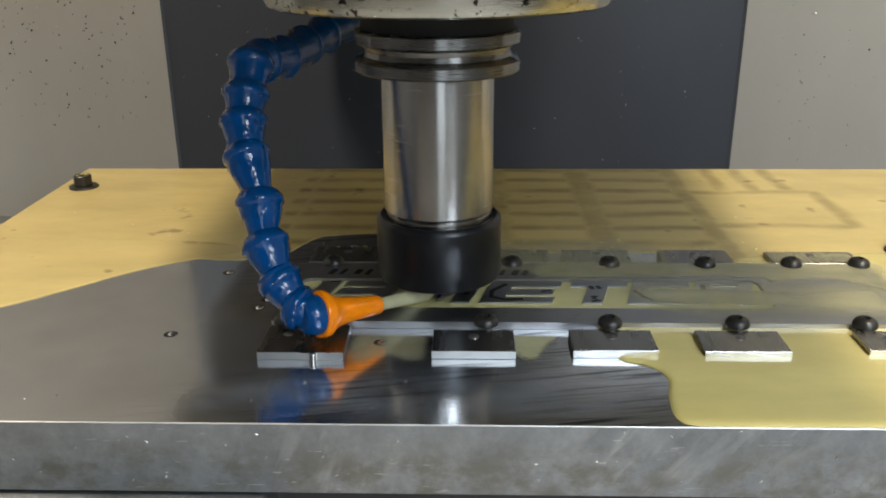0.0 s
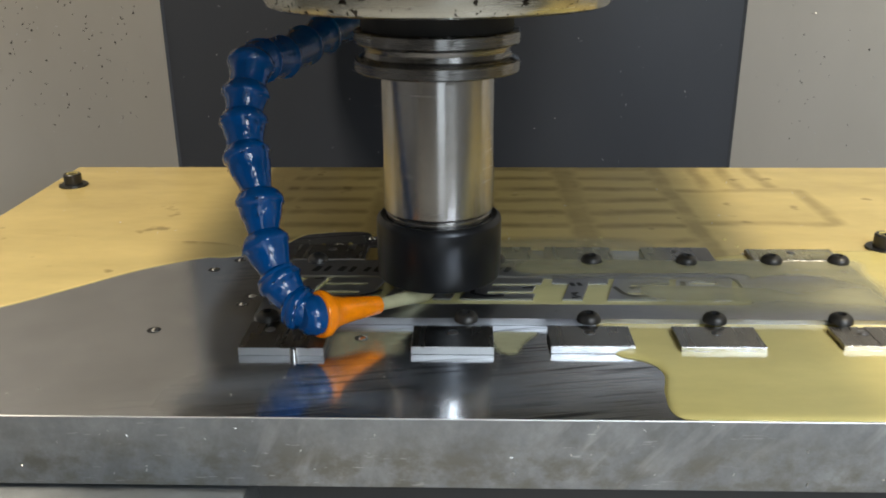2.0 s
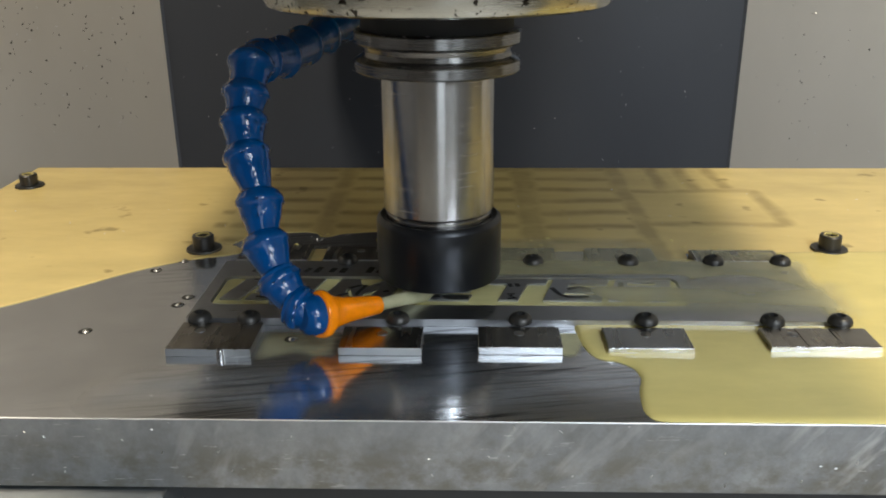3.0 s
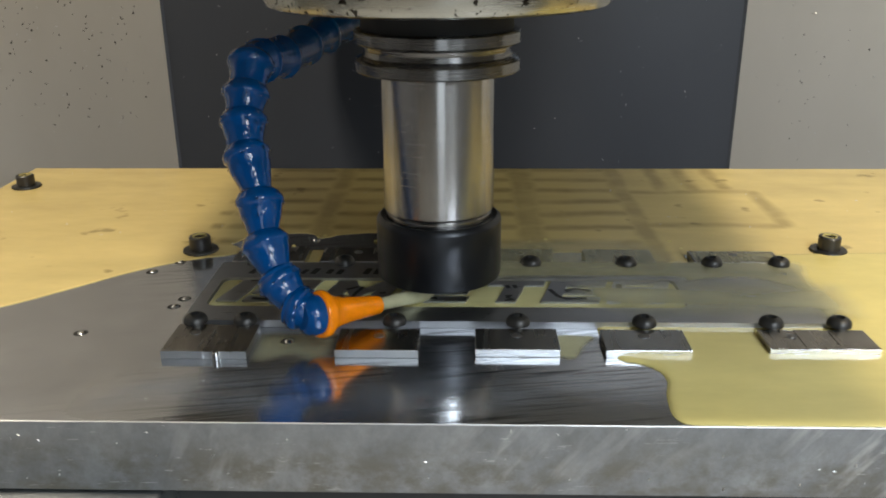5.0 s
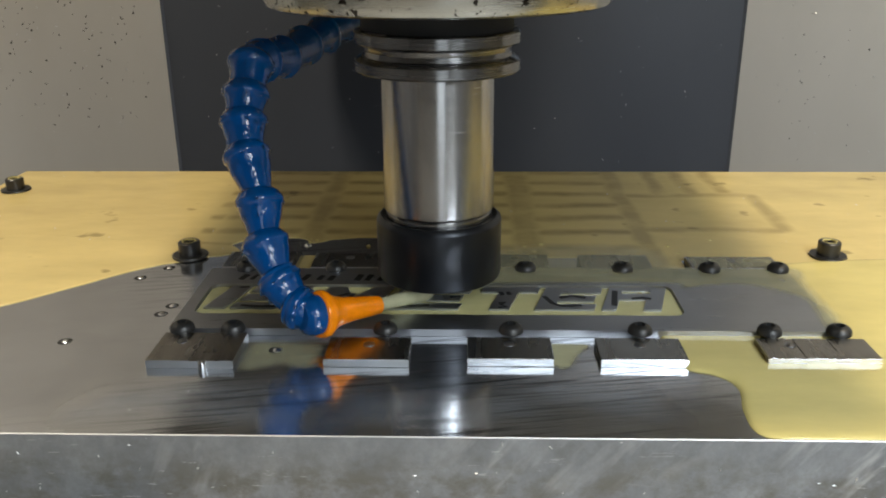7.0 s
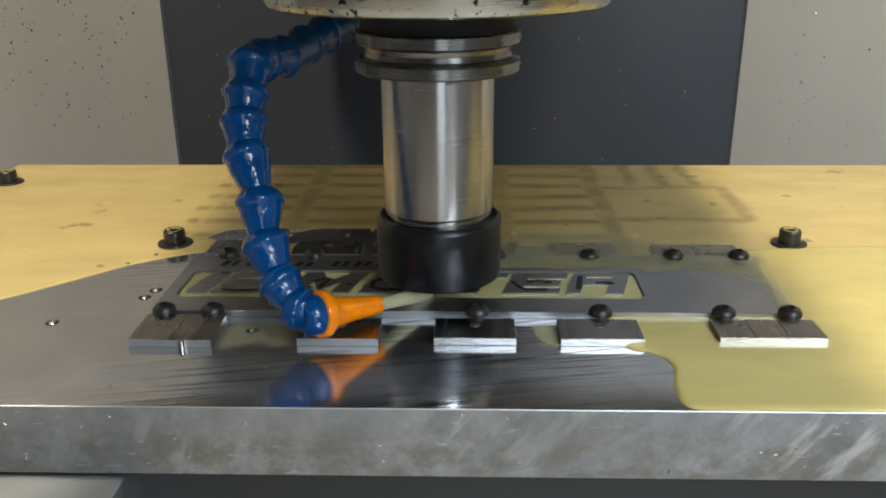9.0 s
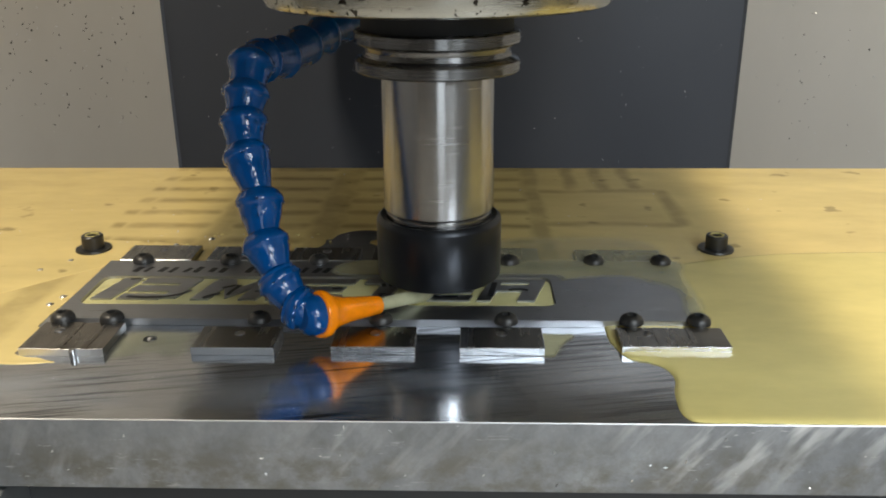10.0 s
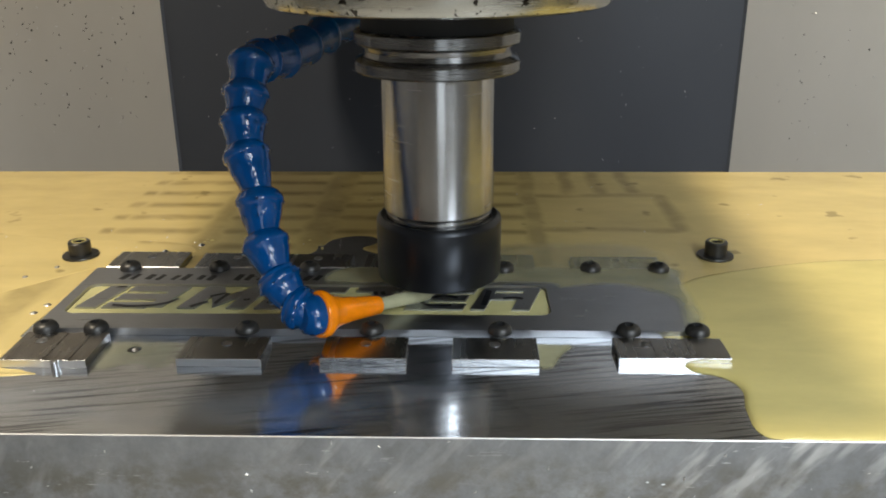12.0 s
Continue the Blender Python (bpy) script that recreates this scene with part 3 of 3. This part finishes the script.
def stroke(bm, pts, width, z):
    pts = [Vector(p) for p in pts]
    left, right = [], []
    for i, p in enumerate(pts):
        d = (pts[min(i + 1, len(pts) - 1)] - pts[max(i - 1, 0)]).normalized()
        nrm = Vector((-d.y, d.x)) * width / 2
        left.append(p + nrm)
        right.append(p - nrm)
    for a in range(len(pts) - 1):
        quad = [left[a], left[a + 1], right[a + 1], right[a]]
        slab([(q.x * MM, q.y * MM) for q in quad], z - 0.00005, z, bm)


riding(marks())


def clamp_block(x0, x1, y0, y1, face, label, slots=(), top_metal=CLAMP_METAL):
    cx, cy = (x0 + x1) / 2, (y0 + y1) / 2
    w, d, h = (x1 - x0) * MM / 2, (y1 - y0) * MM / 2, 0.0031
    block = thing("clamp_block", label, "clamp block", "clamp blocks round the workpiece", m=pose(cx * MM, cy * MM, 0))
    ends = [0.0, *slots, 1.0]
    for k, (a, b) in enumerate(zip(ends, ends[1:])):
        top = h - (0.0002 if k % 2 else 0)
        bm = box(-w + 2 * w * a, -w + 2 * w * b, -d, d - (0.0001 if k % 2 else 0), 0.00005, top, 0.00022 if not slots else 0.00006, segments=1)
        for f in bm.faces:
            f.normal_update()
            # front faces take the lighter, light-catching colour
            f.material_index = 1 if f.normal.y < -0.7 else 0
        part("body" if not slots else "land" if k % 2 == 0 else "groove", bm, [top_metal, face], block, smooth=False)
    u = -w * 0.45 if slots else 0.0
    if len(slots) == 4 and x0 < 0:
        part("edge_pin", lathe([(0, 0.0002), (0.0014, 0.0002), (0.0014, h - 0.0004), (0.0011, h), (0, h)], 16, m=Matrix.Translation((w * 0.30, -d - 0.0003, 0))), STEEL, block, "bright steel pin in the block's edge")
    part("dowel", lathe([(0, h + 0.0003), (0.0010, h + 0.0003), (0.0013, h + 0.0001), (0.0020, h + 0.0002), (0.0021, h - 0.0003), (0, h - 0.0003)], 20, m=Matrix.Translation((u, d * 0.35, 0))), CARBIDE, block)
    return block


PLAIN, GROOVED = "smooth milled aluminium clamp block, its front face coloured brighter as if lit", "grooved milled aluminium clamp block at the blank's end"
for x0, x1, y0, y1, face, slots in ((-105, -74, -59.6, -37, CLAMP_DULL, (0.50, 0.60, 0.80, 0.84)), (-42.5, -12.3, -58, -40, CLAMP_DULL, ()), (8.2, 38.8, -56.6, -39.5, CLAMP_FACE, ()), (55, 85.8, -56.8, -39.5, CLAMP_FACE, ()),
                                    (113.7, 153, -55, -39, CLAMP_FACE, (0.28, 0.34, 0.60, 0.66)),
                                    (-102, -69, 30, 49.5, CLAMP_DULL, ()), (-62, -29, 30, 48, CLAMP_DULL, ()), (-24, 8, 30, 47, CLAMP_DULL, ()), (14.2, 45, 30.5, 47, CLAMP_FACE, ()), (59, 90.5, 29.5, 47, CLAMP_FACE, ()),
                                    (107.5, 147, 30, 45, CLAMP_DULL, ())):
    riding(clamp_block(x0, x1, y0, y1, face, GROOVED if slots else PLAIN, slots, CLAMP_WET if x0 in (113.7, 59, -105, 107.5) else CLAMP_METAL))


def button_screw(x, y):
    s = thing("button_screw", "black oxide button-head socket screw clamping the workpiece edge", "screw", "button screws round the workpiece", m=pose(x * MM, y * MM, 0.0031))
    r = 0.0046
    head = part("head", lathe([(0, 0.0), (r, 0.0), (r, 0.0006), (r * 0.96, 0.0015), (r * 0.84, 0.0024), (r * 0.62, 0.0031), (0.0018, 0.0034), (0.0017, 0.0012), (0, 0.0012)], 40), SCREW_BLACK, s)
    socket = part("hex_socket", lathe([(0, 0.0013), (0.0016, 0.0013), (0.0017, 0.0031), (0.0021, 0.00335), (0.0021, 0.0031), (0.0017, 0.0012), (0, 0.0012)], 6), SOCKET, head, "dark hexagonal socket")
    return s


for x, y in ((-99.4, -34.5), (-80.1, -34.5), (-22.5, -34.5), (24.6, -34.5), (72.6, -34.5), (120.4, -34.5), (145.9, -34.5),
             (-90, 28), (-50, 28), (-9.6, 28), (34, 28), (76.5, 28), (114.7, 28.5), (144.5, 28.5)):
    riding(button_screw(x, y))


def cap_bolt(x, y):
    b = thing("cap_bolt", "black socket-head cap bolt with a washer in the fixture plate", "bolt", "cap bolts of the fixture plate", m=pose(x * MM, y * MM, 0.0004))
    part("washer", lathe([(0, 0), (0.0082, 0), (0.0084, 0.0004), (0.0082, 0.0012), (0, 0.0012)], 40), WASHER, b, "dark oily steel washer")
    part("head", lathe([(0, 0.0012), (0.0051, 0.0012), (0.0051, 0.0070), (0.0046, 0.0076), (0.0031, 0.0076), (0.0029, 0.0042), (0, 0.0042)], 40), SCREW_BLACK, b)
    part("socket_rim", lathe([(0.0030, 0.0070), (0.0031, 0.0077), (0.0037, 0.0077), (0.0037, 0.0070)], 6), POOL, b, "coolant drop in the socket")
    return b


for x, y in ((-260, 159), (-122.5, 50.5), (176, 53), (330, 160)):
    riding(cap_bolt(x, y))


# ---- coolant ----
def film_outline():
    """The back film's edge wanders round dry patches behind the clamp blocks, then runs square along the plate's rims."""
    edge = scaled([(-230, 56), (-190, 49), (-155, 41), (-134, 40), (-117, 48), (-110, 60), (-104, 71), (-96, 74.5), (-82, 77), (-73, 76), (-69, 70.5), (-65, 70.5), (-58, 75), (-42, 78), (-28, 76), (-17, 69), (-10, 67), (-6, 76), (4, 81), (14, 79), (16, 70), (10, 62), (22, 54), (34, 50.5), (60, 51), (85, 50), (110, 48), (140, 45), (151, 42), (153, 20), (152, 0), (155, -40), (165, -70)])
    smooth = flowing(edge, 5, 0.0002, 9)[5:5 * (len(edge) - 2)]
    return scaled([(-275, 56), (-232, 56)]) + smooth + scaled([(180, -101.5), (344.5, -101.5), (344.5, 202.6), (-275, 202.6)])


riding(film_sheet("coolant_film", film_outline(),
                  0.00035, FILM, "milky yellow coolant film over the plate, stained in a grid"))
riding(film_sheet("coolant_between_blocks", scaled([(-69.1, 31), (-61.9, 31), (-61.9, 52), (-69.1, 52)]), 0.0004, FILM, "milky yellow coolant between clamp blocks"))
riding(film_sheet("coolant_between_blocks", scaled([(91, 31), (107, 31), (107, 52), (91, 52)]), 0.0004, FILM, "milky yellow coolant between clamp blocks"))
riding(film_sheet("pocket_coolant", rounded(KX0 + 0.0002, KX1 - 0.0002, KY0 + 0.0002, KY1 - 0.0002, 0.0043), 0.0008, POCKET, "pale milky coolant standing in the milled pocket", 0.0014))
riding(thin_film("workpiece_film", flowing(scaled([(0, 11.5), (50, 11.5), (93.5, 11.4), (96.4, 6.0), (111, 9.4), (125, 10.2), (136, 4), (142.9, -3.2), (143, -15), (141.8, -28.5), (147, -33), (153, -20), (153, 10), (152, 33), (100, 33.5), (40, 33.5), (5, 32)]), 5), HAZE, "thin milky coolant film on the nameplate blank", WZ, 0.004))

riding(thin_film("block_gap_film", flowing(scaled([(-73.5, -38), (-60, -36), (-44, -38), (-42.8, -48), (-44, -59), (-52, -61), (-58, -58), (-66, -62), (-73.6, -60)]), 5, 0.0002, 8), MISTY, "thin milky film between two clamp blocks", 0.0, 0.006))
LEFT_FILM = film_sheet("left_coolant", flowing(scaled([(-232, -45), (-200, -27), (-179, -15), (-158, 5), (-137, 26), (-116, 40), (-100, 46), (-96, 52), (-110, 62), (-160, 66), (-232, 66)]), 6), 0.00045, FILM, "edge of the milky coolant film creeping over the plate")
PUDDLE = film_sheet("front_puddle", flowing(scaled([(100, -101.3), (92, -101.3), (86.5, -101.2), (82.6, -100), (80.6, -97), (80.0, -93), (80.3, -88), (81, -82), (83.0, -73), (81.5, -66), (77, -61.5), (70, -58.5), (66.5, -50), (65, -40), (66, -20), (70, 5), (84, 20), (104, 32), (150, 46), (195, 50), (230, 50), (252, 46), (263, 32), (265, 10), (265, -30), (265, -65), (262, -86), (252, -98), (238, -101.3), (210, -101.3), (175, -101.3), (140, -101.3), (118, -101.3)]), 6), 0.0010, POOL, "milky yellow puddle running over the plate's front", rim=0.0034)
BACK_FILM = film_sheet("back_coolant", flowing(scaled([(-118, 80), (-116, 62), (-111, 50.5), (-90, 50.4), (-64, 51), (-40, 50), (-20, 52), (-12, 60), (-14, 72), (-20, 84), (-60, 92), (-100, 92)]), 5, 0.0003, 12), 0.0003, FILM, "milky coolant creeping behind the back clamp blocks")
# A thin, nearly clear sheet that pales the plate's front strip.
riding(thin_film("front_pale_sheet", flowing(scaled([(-120, -99), (-40, -100), (70, -99), (74, -80), (60, -64), (0, -62), (-60, -63), (-110, -70)]), 5), PALE_SHEET, "faint grey-blue sheet over the plate's front", 0.0, 0.014))
NOOK_FILM = film_sheet("nook_coolant", flowing(scaled([(-13, 56), (0, 52), (14, 50.5), (26, 50.5), (28, 62), (24, 84), (6, 90), (-10, 86), (-15, 70)]), 5), 0.0003, FILM, "milky coolant lying behind a clamp block")
LOBE = thin_film("coolant_tongue", flowing(scaled([(33, -39), (46, -38), (53, -40), (49, -46), (47, -50), (45.5, -55), (42, -58.5), (37, -57), (34, -52), (33, -45)]), 5, 0.0004, 4), THICK_HAZE, "small milky coolant tongue between clamp blocks", 0.0003, 0.0022)
MIST = thin_film("drifting_film", flowing(scaled([(40, 13), (74, 11), (100, 11), (108, 24), (105, 50), (84, 62), (40, 62), (8, 54), (4, 34), (16, 18)]), 5), MISTY, "thin milky coolant drifting over the back blocks", WZ + 0.0005, 0.012)
riding(thin_film("block_film", scaled([(107.9, 30.4), (146.6, 30.4), (146.6, 44.6), (107.9, 44.6)]), MISTY, "thin milky coolant film on a clamp block", 0.0031, 0.002))
CORNER_FILM = thin_film("corner_film", flowing(scaled([(76, -19), (86, -27), (100, -32), (130, -33), (160, -33), (188, -33), (194, -10), (188, 12), (130, 14), (92, 14), (76, 10), (70, -4)]), 5), HAZE, "thin milky coolant lying over the blank's end", WZ + 0.0002, 0.022)
LATE_FILM = film_sheet("creeping_coolant", flowing(scaled([(-40, 62), (6, 60), (9, 40), (5, 10), (2, -30), (4, -37), (5, -50), (5, -58), (14, -61), (22, -64), (8, -66), (-10, -66), (-20, -84), (-40, -92)]), 5, 0.0003, 3), 0.0003, FILM, "milky coolant tongue beside the workpiece")


def coolant_jet():
    a, b = Vector((-0.0216, -0.0311, 0.0091)), Vector((-0.0030, -0.0060, 0.0036))
    n = (b - a).length
    bm = lathe([(0, 0), (0.0024, 0), (0.0027, n * 0.3), (0.0030, n * 0.6), (0.0036, n * 0.85), (0.0020, n), (0, n)], 20, m=along(a, b))
    return solid("coolant_jet", bm, JET, "milky coolant jet from the nozzle to the cutter", "coolant", kind="stuff")


coolant_jet()


# ---- chips and drops ----
def flakes(name, places, size, materials, label, seed):
    """Loose curled chips, each a bent sliver, at (place, normal)."""
    rnd = random.Random(seed)
    bm = bmesh.new()
    for p, n in places:
        n = Vector(n).normalized()
        t = n.orthogonal().normalized()
        t.rotate(Matrix.Rotation(rnd.uniform(0, 6.28), 3, n))
        b = n.cross(t)
        k = size * rnd.uniform(0.5, 1.3)
        w, h = k * rnd.uniform(0.25, 0.6), k * rnd.uniform(0.12, 0.35)
        q = Vector(p)
        v = [bm.verts.new(q + a) for a in (t * -k / 2, b * w / 2 + n * h * 0.3, t * k / 2 + n * h * 0.5, b * -w / 2, n * h)]
        which = rnd.randrange(len(materials))
        for tri in ((0, 1, 4), (1, 2, 4), (2, 3, 4), (3, 0, 4), (0, 3, 2), (0, 2, 1)):
            bm.faces.new([v[i] for i in tri]).material_index = which
    return solid(name, bm, materials, label, "chips", kind="stuff", smooth=False)


def on_wall(a, b, rnd, count, u0, u1, z0, z1, middle=None):
    a, b = Vector((*a, 0)), Vector((*b, 0))
    d = b - a
    n = Vector((-d.y, d.x, 0)).normalized()
    if n.dot(a) > 0:
        n = -n
    out = []
    for _ in range(count):
        u = rnd.uniform(u0, u1) if middle is None else rnd.gauss(middle[0], u1 - u0)
        z = rnd.uniform(z0, z1) if middle is None else rnd.gauss(middle[1], z1 - z0)
        out.append((a + d * u + Vector((0, 0, z)) + n * 0.0004, n))
    return out


chip_rnd = random.Random(11)
flakes("wall_chips", on_wall((-0.283, 0.516), (-0.66, 0.10), chip_rnd, 150, 0.04, 0.42, -0.03, 0.14) + on_wall((-0.283, 0.516), (-0.66, 0.10), chip_rnd, 120, 0.18, 0.28, 0.02, 0.06, (0.24, 0.07)), 0.0026, [DARK_CHIP, DARK_CHIP, DARK_CHIP, CHIP], "dark metal chips stuck on the enclosure side", 1)
flakes("wall_chips", on_wall((0.276, 0.516), (0.66, 0.10), chip_rnd, 14, 0.04, 0.30, -0.05, 0.12) + on_wall((0.276, 0.516), (0.66, 0.10), chip_rnd, 34, 0.12, 0.16, 0.03, 0.075, (0.125, 0.025)), 0.0022, [DARK_CHIP, DARK_CHIP, DARK_CHIP, CHIP], "dark metal chips stuck on the enclosure side", 2)
flakes("wall_chips", on_wall((-0.281, 0.52), (0.274, 0.52), chip_rnd, 60, 0.0, 1.0, -0.09, 0.10), 0.0014, [CHIP], "tiny bright chips stuck on the column cover", 3)
riding(flakes("plate_flakes", [((chip_rnd.uniform(-0.2, 0.2), PY0 - 0.0002, chip_rnd.uniform(-0.025, -0.001)), (0, -1, 0)) for _ in range(42)], 0.0014, [CHIP], "bright aluminium chips stuck on the plate's front", 4))
riding(flakes("plate_flakes", [((chip_rnd.uniform(-0.2, 0.12), chip_rnd.uniform(-0.098, -0.066), 0.0002), (0, 0, 1)) for _ in range(5)]
              + [((chip_rnd.uniform(-0.25, 0.25), chip_rnd.uniform(0.06, 0.19), 0.0006), (0, 0, 1)) for _ in range(26)]
              # these flakes stand for glints along the coolant's rim behind the blocks
              + [((chip_rnd.uniform(-0.112, 0.0), chip_rnd.uniform(0.052, 0.078), 0.0005), (0, 0, 1)) for _ in range(18)], 0.0012, [CHIP], "bright aluminium chips on the wet plate, with flakes for the coolant rim's glints", 5))


def drops(name, places, label, seed):
    rnd = random.Random(seed)
    bm = bmesh.new()
    for x, y, z in places:
        r = rnd.uniform(0.0005, 0.0014)
        lathe([(r, 0), (r * 0.92, r * 0.25), (r * 0.6, r * 0.45), (0, r * 0.52)], 10, bm, Matrix.Translation((x, y, z)))
    return solid(name, bm, POOL, label, "coolant", kind="stuff")


riding(drops("coolant_drops", [(chip_rnd.uniform(-0.10, 0.15), chip_rnd.uniform(0.052, 0.075), 0.0003) for _ in range(16)], "small coolant drops on the wet plate", 6))


# ---- motion ----
RIDE = [(0.0, 41.87, -0.27), (0.5, 41.82, 1.05), (1.0, 42.48, 0.29), (1.2, 42.45, 0.3), (1.3, 34.4, 0.5), (1.5, 34.12, 0.78), (2.0, 34.23, 3.17), (2.5, 33.49, 3.57), (2.9, 34.09, 2.79),
        (3.0, 7.95, 1.89), (3.2, 7.8, 1.7), (4.8, 7.0, 1.6), (5.0, 6.86, 0.18), (5.5, 6.85, 1.85), (6.0, 7.96, 3.11), (6.1, 8.0, 3.0), (6.2, 5.6, -5.6), (6.5, 4.91, -6.45), (7.0, 3.94, -7.04), (7.2, 3.8, -6.6),
        (8.0, -2.5, 1.0), (8.8, -8.0, 8.6), (9.0, -8.42, 9.25), (9.4, -9.61, 12.34), (9.5, -45.78, -0.05), (10.0, -45.58, 1.39), (10.3, -45.7, 1.2), (10.4, -47.6, -8.4), (10.5, -47.87, -8.78),
        (11.0, -48.12, -6.35), (11.5, -46.99, -5.32), (12.0, -48.2, -7.42)]
FLOW = [(0.0, -2.5), (1.2, -1.5), (1.5, -6.0), (2.0, -3.0), (2.5, 0.0), (2.9, -1.0), (3.0, -11.5), (3.2, -11.0), (4.8, -4.0), (5.0, -3.0), (5.5, 0.0), (6.1, 1.0), (6.2, 15.0), (6.5, 18.5), (7.2, 20.0), (8.8, 2.0), (9.4, 0.0), (10.3, 0.0), (10.5, 3.0), (11.0, 13.0), (12.0, 20.5)]


def ride_at(t):
    for (t0, x0, y0), (t1, x1, y1) in zip(RIDE, RIDE[1:]):
        if t <= t1:
            k = (t - t0) / (t1 - t0)
            return x0 + (x1 - x0) * k, y0 + (y1 - y0) * k
    return RIDE[-1][1:]


def motions():
    for ob in moving:
        base = ob.matrix_basis.copy()
        walk(ob, [(t, pose(x * MM, y * MM, 0) @ base) for t, x, y in RIDE])
    times = sorted({t for t, *_ in RIDE} | {t for t, _ in FLOW})
    shift = [(t, float(np.interp(t, [a for a, _ in FLOW], [b for _, b in FLOW]))) for t in times]
    walk(PUDDLE, [(t, pose(x * MM, ride_at(t)[1] * MM, 0.0001)) for t, x in shift])
    walk(LEFT_FILM, [(t, pose(min(0, ride_at(t)[0] - 7.0) * 0.4 * MM, max(0.0, ride_at(t)[1] - 3) * MM, 0)) for t, *_ in RIDE])
    creep = ((0.0, -6), (1.2, -6), (1.3, -13), (2.9, -13), (3.0, 8), (6.1, 8), (6.2, 5), (8.8, 5), (9.5, 1), (12.0, -1))
    walk(LOBE, [(t, pose(float(np.interp(t, *zip(*creep))) * MM, y * MM, 0)) for t, _, y in RIDE])
    drain = ((0.0, 0), (2.9, 0), (3.0, -20), (5.0, -20), (5.5, -6), (6.1, 12), (6.2, 24), (7.2, 28), (9.0, 50), (12.0, 50))
    walk(CORNER_FILM, [(t, pose(float(np.interp(t, *zip(*drain))) * MM, y * MM, -0.0026 if t > 6.15 else 0)) for t, _, y in RIDE])
    walk(MIST, [(t, pose(0, (y + (3 if t > 9.45 else 0)) * MM, 0)) for t, _, y in RIDE])
    walk(BACK_FILM, [(t, pose(x * MM, (y + float(np.interp(t, (0, 8.8, 9.5, 12), (42, 36, 0, 0)))) * MM, 0)) for t, x, y in RIDE])
    walk(NOOK_FILM, [(t, pose(x * MM, (y + float(np.interp(t, (0, 9.0, 9.5, 12), (0, 0, 34, 36)))) * MM, 0)) for t, x, y in RIDE])
    walk(LATE_FILM, [(t, pose((-112 + ride_at(t)[0] if t > 9.45 else -190 if t < 2.95 else -205) * MM, ride_at(t)[1] * MM, 0)) for t, *_ in RIDE])
    walk(HOLDER, [(0.1 * k, pose(0.0005, 0, 0, 0, 0, -75 * k)) for k in range(121)])


motions()
